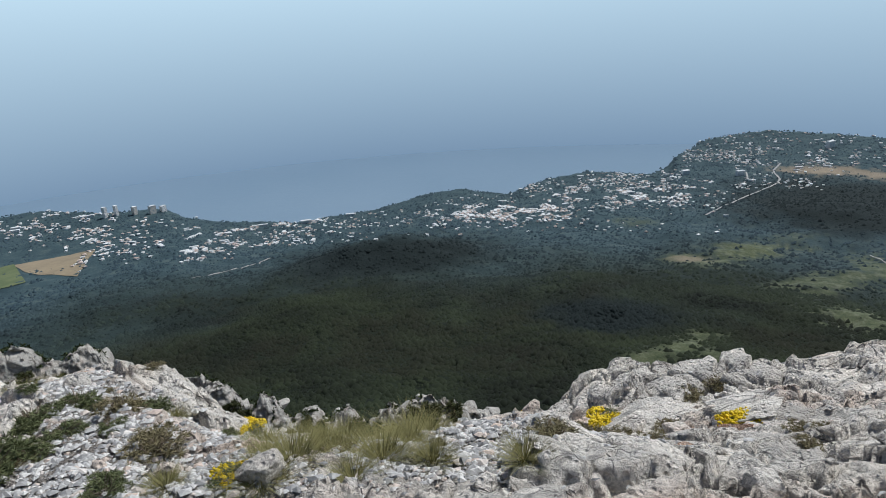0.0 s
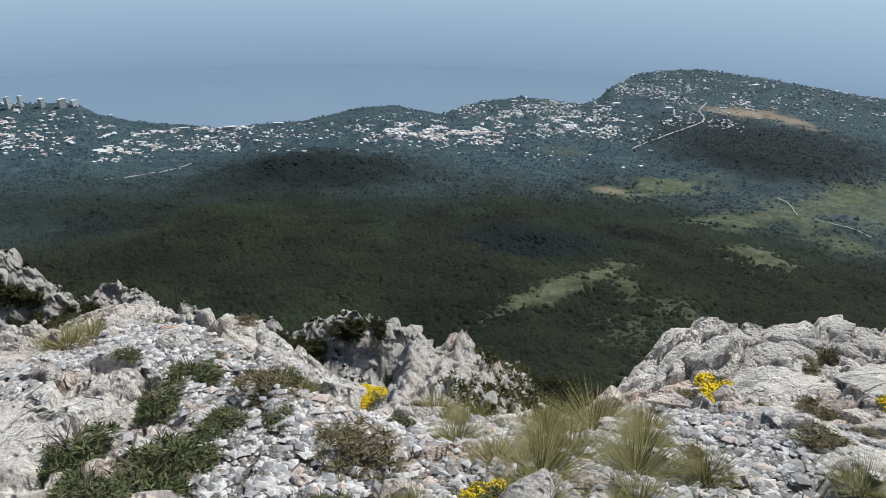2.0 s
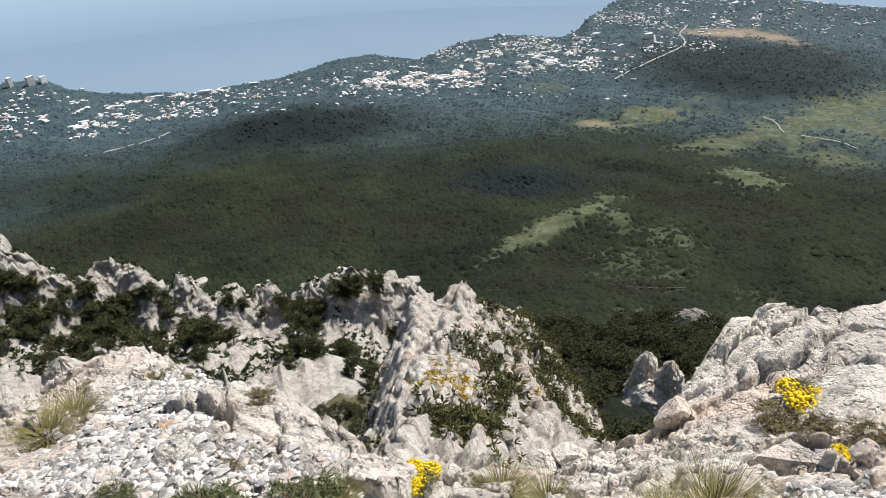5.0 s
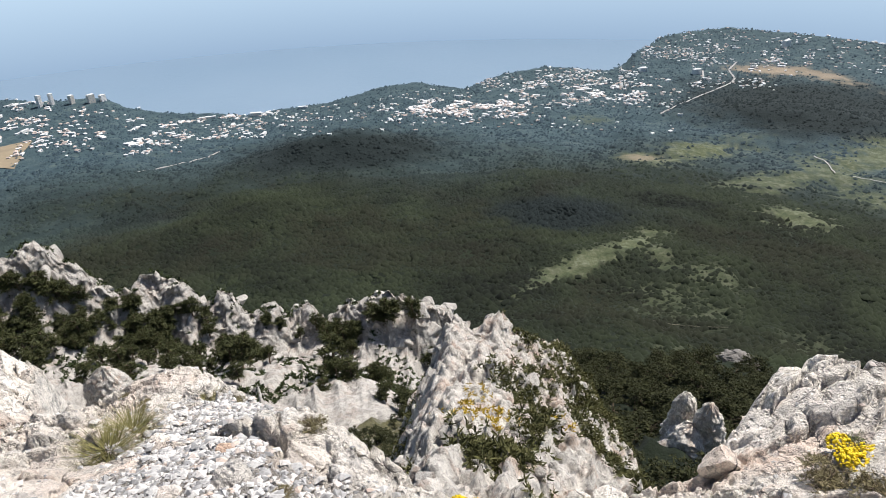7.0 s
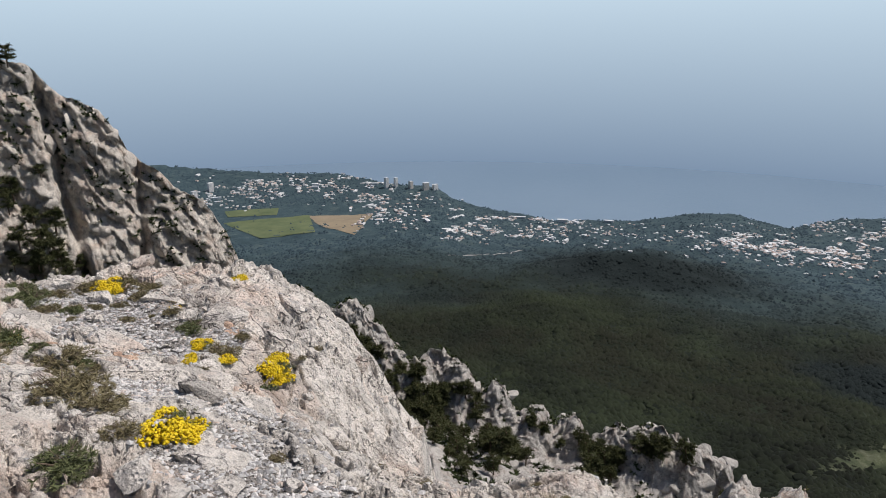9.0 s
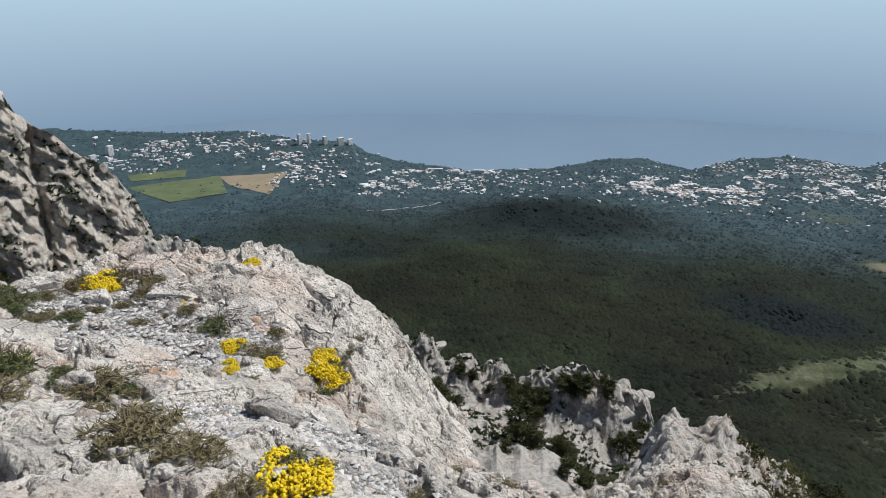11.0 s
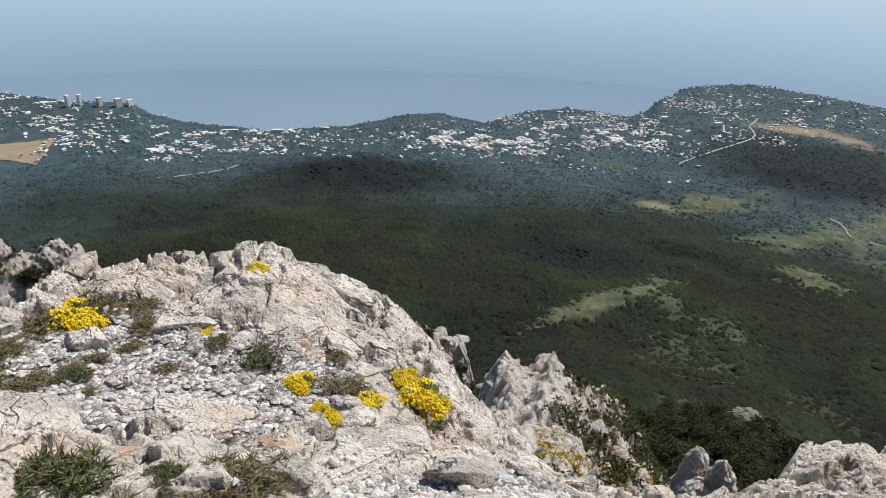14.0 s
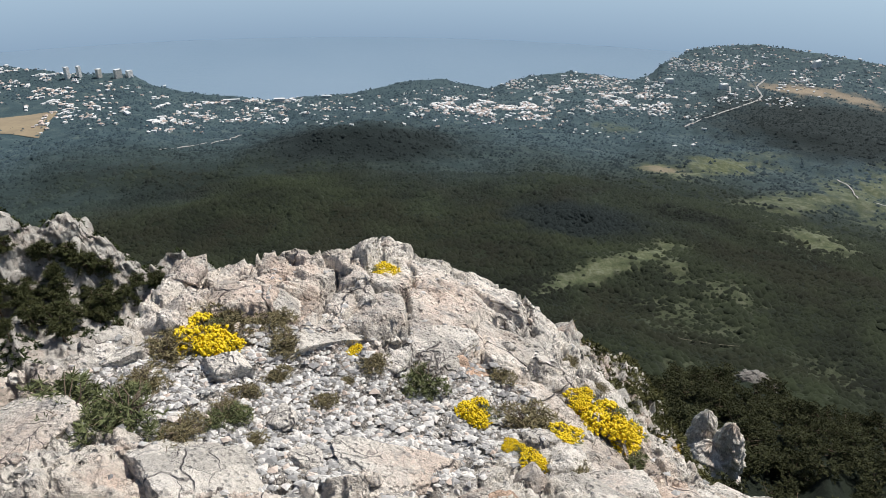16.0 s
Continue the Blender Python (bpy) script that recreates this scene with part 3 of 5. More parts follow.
def build_crest():
    az, r = np.arange(-47, 4.01, 0.095), np.concatenate([np.arange(95, 190, 1.0), np.arange(190, 222, 0.32)])
    A, R = np.meshgrid(az, r, indexing="ij")
    Z = crest_surface(A, R)
    X, Y = R * np.sin(np.radians(A)), R * np.cos(np.radians(A))
    steep = np.exp(-((R - CREST_R) / 14) ** 2)
    R = R - steep * (2.5 * fbm(X / 11, Y / 11, Z / 9, seed=171, ridged=True) + 2.2 * fbm(X / 5, Y / 5, Z / 2.8, seed=172, ridged=True) + 1.0 * fbm(X / 1.6, Y / 1.6, Z / 1.2, seed=173))
    X, Y = R * np.sin(np.radians(A)), R * np.cos(np.radians(A))
    me = mesh_of("rock_crest", np.stack([X, Y, Z], -1).reshape(-1, 3), grid_faces(len(az), len(r))[:, ::-1], ROCK_CREST)
    return tagged(new("rock_crest", me), "jagged grey limestone crest above a wooded gully", "rock")


build_crest()

# ---- the tall cliff: its skyline, as azimuth and angle below level ----
CLIFF = np.array([(-90, -6), (-75, -5), (-66, -1.5), (-58.1, 2.0), (-56.8, 2.4), (-54.7, 4.8), (-52.7, 5.9), (-51.6, 7.6), (-51.2, 8.9), (-49.7, 10.1), (-48.2, 11.6), (-45.9, 13.3),
                  (-44.4, 16), (-43.7, 18.5), (-42.8, 23)])


def cliff_place(az, v):
    """A point of the cliff's face: v from 0 at its foot to 1 at its brow; above 1 the top behind the brow."""
    az, v = np.broadcast_arrays(np.asarray(az, float), np.asarray(v, float))
    up = np.minimum(v, 1)
    brow = 222.0
    top = -brow * np.tan(np.radians(np.interp(az, CLIFF[:, 0], CLIFF[:, 1])))
    z = -125 + (top + 125) * up
    wide = az * brow * np.pi / 180
    r = 188 + (brow - 188) * up ** 1.3
    lie = wide + 0.75 * z                      # the beds dip with the skyline
    wx, wz = lie + 5 * fbm(wide / 12, z / 20, seed=84), z - 0.5 * wide + 6 * fbm(wide / 14, z / 14, seed=85)
    d1, d2, own, tilt = cells(wx / 11, wz / 26, 86)
    e1, e2, own2, tilt2 = cells(wx / 3.6, wz / 7, 87)
    r = r - 4 * (own - 0.5) * smooth(0, 0.2, d2 - d1) - 4 * tilt - 2.2 * (own2 - 0.5) * smooth(0, 0.2, e2 - e1) - 3.0 * tilt2
    r = r - 3 * fbm(lie / 26, wz / 70, seed=80, ridged=True) - 1.4 * fbm(lie / 5, wz / 14, seed=81, ridged=True) - 1.5 * fbm(wide / 2.6, z / 2.8, seed=82, ridged=True)
    r = r + 7 * np.exp(-((az + 56.7 + 0.02 * z) / 0.45) ** 2) + 4 * np.exp(-((az + 50.3 - 0.01 * z) / 0.3) ** 2)
    r = r + 40 * np.maximum(v - 1, 0)
    z = z + 1.6 * fbm(wide / 5, v * 6, seed=83) - 30 * np.maximum(v - 1, 0)
    return r * np.sin(np.radians(az)), r * np.cos(np.radians(az)), z


def build_cliff():
    A, V = np.meshgrid(np.arange(-90, -42.75, 0.11), np.concatenate([np.linspace(0, 1, 170), [1.05, 1.4, 2, 4]]), indexing="ij")
    me = mesh_of("rock_wall", np.stack(cliff_place(A, V), -1).reshape(-1, 3), grid_faces(*A.shape)[:, ::-1], ROCK_FAR)
    return tagged(new("rock_wall", me), "tall grey limestone cliff with dark clefts and ledges", "rock")


build_cliff()


def rock_pillar(at, size, seed, label, flute=1.0, mat=None, n=(120, 80)):
    """A free-standing rock: a tapered body with upright flutes and rough ledges."""
    v, u = np.meshgrid(np.linspace(0, 1, n[0]), np.linspace(0, 2 * np.pi, n[1], endpoint=False), indexing="ij")
    body = (1 - v ** 9) ** 0.5 * (0.62 + 0.75 * (1 - v) ** 1.4) * (1 + 0.30 * (vnoise(v * 9, v * 0, seed=seed + 5) - 0.5) + 0.10 * np.sin(v * 23 + seed))
    cx, cy = np.cos(u), np.sin(u)
    fl = 1 + flute * (0.28 * fbm(cx * 1.6, cy * 1.6, v * 16, seed=seed, ridged=True) + 0.22 * fbm(cx * 4, cy * 4, v * 45, seed=seed + 1, ridged=True)
                      + 0.14 * fbm(cx * 10, cy * 10, v * 90, seed=seed + 2, ridged=True))
    x, y = size[0] * body * cx * fl + at[0], size[1] * body * cy * fl + at[1]
    z = size[2] * (v + 0.035 * v * fbm(cx * 2.2, cy * 2.2, v * 6, seed=seed + 3, ridged=True)) + at[2]
    me = mesh_of("rock_pillar", np.stack([x, y, z], -1).reshape(-1, 3), grid_faces(*n, wrap=True), mat or ROCK_MID)
    return tagged(new("rock_pillar", me), label, "rock", group="pillars by the spur")


for az, dep, r, w, h, seed in ((24.5, 38.2, 150, 4.1, 34, 301), (26.9, 38.6, 146, 4.6, 36, 311), (25.6, 40.4, 144, 6.0, 32, 321), (24.0, 42.0, 142, 4.6, 26, 351)):
    x, y = polar(az, r)
    rock_pillar((x, y, -r * math.tan(radians(dep)) - h), (w, w, h), seed, "slender pale limestone pillar beside the spur", 1.15, ROCK_PILLAR)
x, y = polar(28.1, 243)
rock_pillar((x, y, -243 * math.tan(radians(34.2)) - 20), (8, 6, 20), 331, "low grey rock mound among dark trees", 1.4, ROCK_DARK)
x, y = polar(-32.3, 120)
rock_pillar((x, y, -120 * math.tan(radians(32.7)) - 24), (4.5, 4, 24), 341, "pointed pale rock below the edge")


# ---- helpers for things and their parts ----
def part(name, me, parent, label=""):
    ob = new(name, me)
    ob.parent = parent
    return tagged(ob, label)


def holder(name, at, label, category, group="", rz=0.0, size=1.0):
    ob = new(name)
    ob.location, ob.rotation_euler, ob.scale = at, (0, 0, rz), (size,) * 3
    return tagged(ob, label, category, group)


def plain(name, a, b, scale, rough=0.8):
    """A surface that varies between two colours, and from thing to thing."""
    m = Nodes(name, rough)
    rnd = m.add("ShaderNodeObjectInfo").outputs["Random"]
    m.colour(m.mix(m.math("ADD", m.math("MULTIPLY", m.noise(scale, 4, 0.6), 0.6), m.math("MULTIPLY", rnd, 0.4)), a, b))
    return m.mat


SIGHT_AZ, SIGHT_R = np.arange(-52, 46.01, 0.125), np.geomspace(420, 4080, 520)
SIGHT_Z = land_height(SIGHT_AZ[:, None], SIGHT_R[None, :])
SIGHT_DEP = np.degrees(np.arctan2(-SIGHT_Z, SIGHT_R[None, :]))


def at_angles(az, dep):
    """Where the land is met at an azimuth and an angle below level, far out."""
    k = int(np.clip(round((az + 52) / 0.125), 0, len(SIGHT_AZ) - 1))
    hit = np.nonzero(SIGHT_DEP[k] <= dep)[0]
    n = hit[0] if len(hit) else int(np.argmin(np.abs(SIGHT_DEP[k] - dep)))
    x, y = polar(az, SIGHT_R[n])
    return x, y, float(SIGHT_Z[k, n])


ICO = (1 + 5 ** 0.5) / 2
ICO_V = np.array([(-1, ICO, 0), (1, ICO, 0), (-1, -ICO, 0), (1, -ICO, 0), (0, -1, ICO), (0, 1, ICO), (0, -1, -ICO), (0, 1, -ICO), (ICO, 0, -1), (ICO, 0, 1), (-ICO, 0, -1), (-ICO, 0, 1)]) / 1.902
ICO_F = np.array([(0, 11, 5), (0, 5, 1), (0, 1, 7), (0, 7, 10), (0, 10, 11), (1, 5, 9), (5, 11, 4), (11, 10, 2), (10, 7, 6), (7, 1, 8),
                  (3, 9, 4), (3, 4, 2), (3, 2, 6), (3, 6, 8), (3, 8, 9), (4, 9, 5), (2, 4, 11), (6, 2, 10), (8, 6, 7), (9, 8, 1)])

SHARD_V = np.array([(1, 0, 0), (-1, 0, 0), (0, 1, 0), (0, -1, 0), (0, 0, 1), (0, 0, -1)], float)
SHARD_F = np.array([(0, 2, 4), (2, 1, 4), (1, 3, 4), (3, 0, 4), (2, 0, 5), (1, 2, 5), (3, 1, 5), (0, 3, 5)])


def finer(v):
    """Every triangle in four, on the ball."""
    v, faces, seen = [tuple(p) for p in v], [], {}

    def mid(a, b):
        key = (min(a, b), max(a, b))
        if key not in seen:
            p = (np.array(v[a]) + np.array(v[b])) / 2
            v.append(tuple(p / np.linalg.norm(p)))
            seen[key] = len(v) - 1
        return seen[key]

    return v, faces, mid


def ball(level=1):
    v, f = ICO_V, ICO_F
    for _ in range(level):
        pts, out, mid = finer(v)
        for a, b, c in f:
            ab, bc, ca = mid(a, b), mid(b, c), mid(c, a)
            out += [(a, ab, ca), (b, bc, ab), (c, ca, bc), (ab, bc, ca)]
        v, f = np.array(pts), np.array(out)
    return v, f


def scattered(name, places, sizes, rng, level=0, rough=0.3, mat=None, shade=True, squash=1.0):
    """Many uneven lumps in one mesh: places (n, 3), sizes (n, 3)."""
    v, f = ball(level) if level >= 0 else (SHARD_V, SHARD_F)
    n = len(places)
    turn = rng.uniform(0, 2 * np.pi, n)
    pts = v[None] * (1 + rough * rng.uniform(-1, 1, (n, len(v), 1)))
    c, s = np.cos(turn)[:, None], np.sin(turn)[:, None]
    pts = np.stack([pts[..., 0] * c - pts[..., 1] * s, pts[..., 0] * s + pts[..., 1] * c, pts[..., 2] * squash], -1)
    pts = pts * sizes[:, None, :] + places[:, None, :]
    faces = (f[None] + (np.arange(n) * len(v))[:, None, None]).reshape(-1, 3)
    return mesh_of(name, pts.reshape(-1, 3), faces, mat, shade)


# ---- woods on the slopes ----
def treetops(name, places, sizes, rng, rings, sides=5):
    """Many uneven domes in one mesh, open below: rings of (width, height)."""
    n = len(places)
    u = np.linspace(0, 2 * np.pi, sides, endpoint=False)
    unit = np.concatenate([np.stack([w * np.cos(u + k * 0.6), w * np.sin(u + k * 0.6), np.full(sides, h)], -1) for k, (w, h) in enumerate(rings)] + [np.array([(0.0, 0.0, 1.0)])])
    f = []
    for k in range(len(rings) - 1):
        for q in range(sides):
            a, b = k * sides + q, k * sides + (q + 1) % sides
            f += [(a, b, b + sides), (a, b + sides, a + sides)]
    last, top = (len(rings) - 1) * sides, len(rings) * sides
    f = np.array(f + [(last + q, last + (q + 1) % sides, top) for q in range(sides)])
    turn = rng.uniform(0, 2 * np.pi, n)
    pts = unit[None] * (1 + 0.3 * rng.uniform(-1, 1, (n, len(unit), 3)))
    c, s = np.cos(turn)[:, None], np.sin(turn)[:, None]
    pts = np.stack([pts[..., 0] * c - pts[..., 1] * s, pts[..., 0] * s + pts[..., 1] * c, pts[..., 2]], -1)
    pts = pts * sizes[:, None, :] + places[:, None, :]
    faces = (f[None] + (np.arange(n) * len(unit))[:, None, None]).reshape(-1, 3)
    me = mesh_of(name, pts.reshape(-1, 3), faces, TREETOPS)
    x, y = places[:, 0], places[:, 1]
    # weight of the haze blue painted into the far treetops
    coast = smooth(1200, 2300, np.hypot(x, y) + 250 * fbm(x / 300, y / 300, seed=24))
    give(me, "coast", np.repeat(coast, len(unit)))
    # pine: the same painted cloud shade, for each treetop
    give(me, "pine", np.repeat(cloud_shade(np.degrees(np.arctan2(x, y)), np.hypot(x, y), places[:, 2]), len(unit)))
    return me


def build_woods():
    rng = np.random.default_rng(5)
    low = ((1.0, -0.1),)
    for name, n, lo, hi, w, rings, sides, label in (
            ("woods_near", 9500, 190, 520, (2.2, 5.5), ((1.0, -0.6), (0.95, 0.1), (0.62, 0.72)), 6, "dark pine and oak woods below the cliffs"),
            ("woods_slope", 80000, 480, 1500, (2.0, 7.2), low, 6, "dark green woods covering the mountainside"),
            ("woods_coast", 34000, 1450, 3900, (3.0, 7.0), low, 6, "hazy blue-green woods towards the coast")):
        az = rng.uniform(-52, 46, n * 2)
        r = np.sqrt(rng.uniform(lo ** 2, hi ** 2, n * 2)) if hi < 3000 else rng.uniform(lo, hi, n * 2)
        z = land_height(az, r)
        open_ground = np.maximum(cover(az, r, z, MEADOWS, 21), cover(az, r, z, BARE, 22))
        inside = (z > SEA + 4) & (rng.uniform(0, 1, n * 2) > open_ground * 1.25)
        dep = np.degrees(np.arctan2(-z, r))
        inside &= ~((az > -45) & (az < -31.8) & (dep > 14.3) & (dep < 17.1) & (r > 1500) & (vnoise(az * 2, dep * 3, seed=45) < 0.78))
        if lo < 300:
            inside &= ((az > 3) & (az < 13)) | (r > 300)
        az, r, z = (q[inside][:n] for q in (az, r, z))
        x, y = r * np.sin(np.radians(az)), r * np.cos(np.radians(az))
        clump = 0.6 + 0.8 * vnoise(x / 35, y / 35, seed=44)
        size = (w[0] + (w[1] - w[0]) * rng.uniform(0, 1, len(az)) ** 2) * clump
        sizes = np.stack([size, size * rng.uniform(0.75, 1.25, len(az)), size * rng.uniform(0.55, 1.15, len(az))], -1)
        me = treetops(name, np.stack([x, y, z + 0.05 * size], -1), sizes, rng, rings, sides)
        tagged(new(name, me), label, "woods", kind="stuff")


build_woods()


# ---- fields, roads and tracks laid over the far land ----
def draped(name, corners, mat, label, category, lift=1.5, n=(14, 8)):
    """A sheet over the land between four corners given as azimuth and angle below level."""
    pts = np.array([at_angles(*c) for c in corners])[:, :2]
    u, v = np.meshgrid(np.linspace(0, 1, n[0]), np.linspace(0, 1, n[1]), indexing="ij")
    u, v = u[..., None], v[..., None]
    p = pts[0] * (1 - u) * (1 - v) + pts[1] * u * (1 - v) + pts[2] * u * v + pts[3] * (1 - u) * v
    az, r = np.degrees(np.arctan2(p[..., 0], p[..., 1])), np.hypot(p[..., 0], p[..., 1])
    z = land_height(az, r) + lift
    me = mesh_of(name, np.concatenate([p, z[..., None]], -1).reshape(-1, 3), grid_faces(*n), mat)
    return tagged(new(name, me), label, category, kind="structure")


def ground_cover(name, a, b, scale):
    m = Nodes(name, 0.95)
    m.colour(m.ramp(m.noise(scale, 7, 0.65), (0.3, a), (0.7, b)))
    m.bump(m.noise(scale * 6, 4, 0.6), 0.5, 1.0)
    return m.mat


CROP = ground_cover("green_crop", (0.075, 0.105, 0.05), (0.15, 0.175, 0.085), 0.012)
STUBBLE = ground_cover("dry_field", (0.22, 0.18, 0.125), (0.30, 0.245, 0.165), 0.02)
draped("field_green", [(-44.5, 15.3), (-37.4, 15.15), (-37.0, 16.6), (-41.6, 16.85)], CROP, "green crop field on the coastal plain", "field")
draped("field_brown", [(-37.5, 15.2), (-31.9, 15.3), (-33.6, 17.0), (-36.6, 16.0)], STUBBLE, "pale brown dry field beside the crops", "field")
draped("field_upper", [(-44.3, 14.4), (-39.9, 14.4), (-40.1, 15.0), (-44.1, 14.9)], CROP, "small green field near the houses", "field")

ASPHALT = ground_cover("pale_road", (0.26, 0.26, 0.26), (0.40, 0.39, 0.38), 0.02)


TRACK = ground_cover("earth_track", (0.09, 0.085, 0.06), (0.17, 0.16, 0.12), 0.05)


def road(name, way, width, label, lift=2.2, mat=ASPHALT):
    pts = []
    for (a0, d0), (a1, d1) in zip(way[:-1], way[1:]):
        for k in range(8):
            pts.append(at_angles(a0 + (a1 - a0) * k / 8, d0 + (d1 - d0) * k / 8)[:2])
    pts.append(at_angles(*way[-1])[:2])
    p = np.array(pts)
    for _ in range(3):
        p[1:-1] = (p[:-2] + 2 * p[1:-1] + p[2:]) / 4
    side = np.gradient(p, axis=0)
    side = np.stack([-side[:, 1], side[:, 0]], -1) / np.linalg.norm(side, axis=1)[:, None]
    q = np.stack([p - side * width / 2, p, p + side * width / 2], 1)
    az, r = np.degrees(np.arctan2(q[..., 0], q[..., 1])), np.hypot(q[..., 0], q[..., 1])
    z = land_height(az, r) + lift
    me = mesh_of(name, np.concatenate([q, z[..., None]], -1).reshape(-1, 3), grid_faces(*q.shape[:2]), mat)
    return tagged(new(name, me), label, "road", kind="structure")


road("road_1", [(18.7, 16.48), (20.0, 15.7), (21.2, 15.11), (22.6, 14.4), (23.6, 13.89), (23.9, 13.5), (23.3, 12.9), (23.8, 12.3)], 8, "pale road winding up past the village")
road("road_2", [(-25.4, 18.9), (-23.0, 18.9), (-20.4, 18.7), (-18.8, 18.35)], 5, "pale road along a wooded hill")
road("road_3", [(19.0, 33.1), (21.7, 33.2), (24.3, 33.0), (27.0, 32.6)], 1.0, "faint pale track through the woods", 3.2, TRACK)
road("road_4", [(30.5, 18.6), (31.5, 18.9), (32.2, 19.6)], 3, "pale track over the meadows", 3.0)
road("road_5", [(33.0, 19.6), (35.5, 19.7), (37.5, 20.0)], 3, "pale track over the meadows", 3.0)
road("road_6", [(21.0, 14.2), (21.6, 13.6), (21.4, 13.0)], 7, "pale street on the headland")

# ---- the towns ----
WHITE = plain("white_walls", (0.70, 0.69, 0.67), (0.88, 0.87, 0.85), 0.05)
CREAM = plain("cream_walls", (0.62, 0.57, 0.50), (0.78, 0.74, 0.68), 0.05)
TILE = plain("tile_roofs", (0.33, 0.25, 0.22), (0.56, 0.47, 0.42), 0.08)
SLATE = plain("grey_roofs", (0.48, 0.49, 0.50), (0.85, 0.85, 0.85), 0.08)
PANE = Nodes("window_panes", 0.15)
# panes lightened: distance haze put into their colour
PANE.colour((0.36, 0.40, 0.43))
PANE = PANE.mat


def box(lo, hi):
    x0, y0, z0 = lo
    x1, y1, z1 = hi
    v = [(x0, y0, z0), (x1, y0, z0), (x1, y1, z0), (x0, y1, z0), (x0, y0, z1), (x1, y0, z1), (x1, y1, z1), (x0, y1, z1)]
    return v, [(3, 2, 1, 0), (4, 5, 6, 7), (0, 1, 5, 4), (1, 2, 6, 5), (2, 3, 7, 6), (3, 0, 4, 7)]


def boxes_mesh(name, boxes, mat):
    v, f = [], []
    for lo, hi in boxes:
        bv, bf = box(lo, hi)
        f += [tuple(i + len(v) for i in q) for q in bf]
        v += bv
    return mesh_of(name, v, f, mat, False)


def gable(w, d, h, rise, over=0.6):
    v = [(-w - over, -d - over, h), (w + over, -d - over, h), (w + over, d + over, h), (-w - over, d + over, h), (-w * 0.55, 0, h + rise), (w * 0.55, 0, h + rise)]
    f = [(0, 1, 5, 4), (2, 3, 4, 5), (1, 2, 5, 5), (3, 0, 4, 4), (3, 2, 1, 0)]
    return v, f


def house_kind(w, d, h, rise, wall, roof):
    ob = holder("house", (0, 0, -500), "", "house", "houses along the coast")
    part("wall", boxes_mesh("wall", [((-w, -d, -6), (w, d, h))], wall), ob)
    bm = bmesh.new()
    v, f = gable(w, d, h, rise)
    vs = [bm.verts.new(p) for p in v]
    for q in f:
        bm.faces.new([vs[i] for i in dict.fromkeys(q)])
    me = bpy.data.meshes.new("roof")
    bm.to_mesh(me)
    bm.free()
    me.materials.append(roof)
    part("roof", me, ob)
    return ob


# clusters: azimuth from, to, angle below level from, to, how many
TOWNS = [(-2.5, 7.5, 15.2, 17.3, 400), (-5, 9, 14.6, 17.8, 120), (12, 19.5, 13.7, 16.0, 260), (9, 21, 13.4, 16.6, 90), (16.6, 29, 10.3, 13.2, 290), (6, 12, 13.9, 16.4, 110), (-13, -3, 15.6, 17.4, 70), (-23, -13.5, 15.5, 16.0, 90),
         (-26, -13, 15.7, 18.0, 170), (-48, -30, 11.7, 14.6, 230), (-34, -24, 13.1, 17.0, 150), (29, 41, 10.4, 12.8, 70), (-16, 20, 16.8, 18.2, 45), (20, 27, 13.0, 14.6, 40), (2, 9, 13.3, 15.2, 90), (9, 16.5, 12.9, 14.4, 90), (-47, -27, 11.3, 13.2, 100), (18, 38, 9.8, 11.2, 90), (37, 46, 9.0, 10.6, 110)]


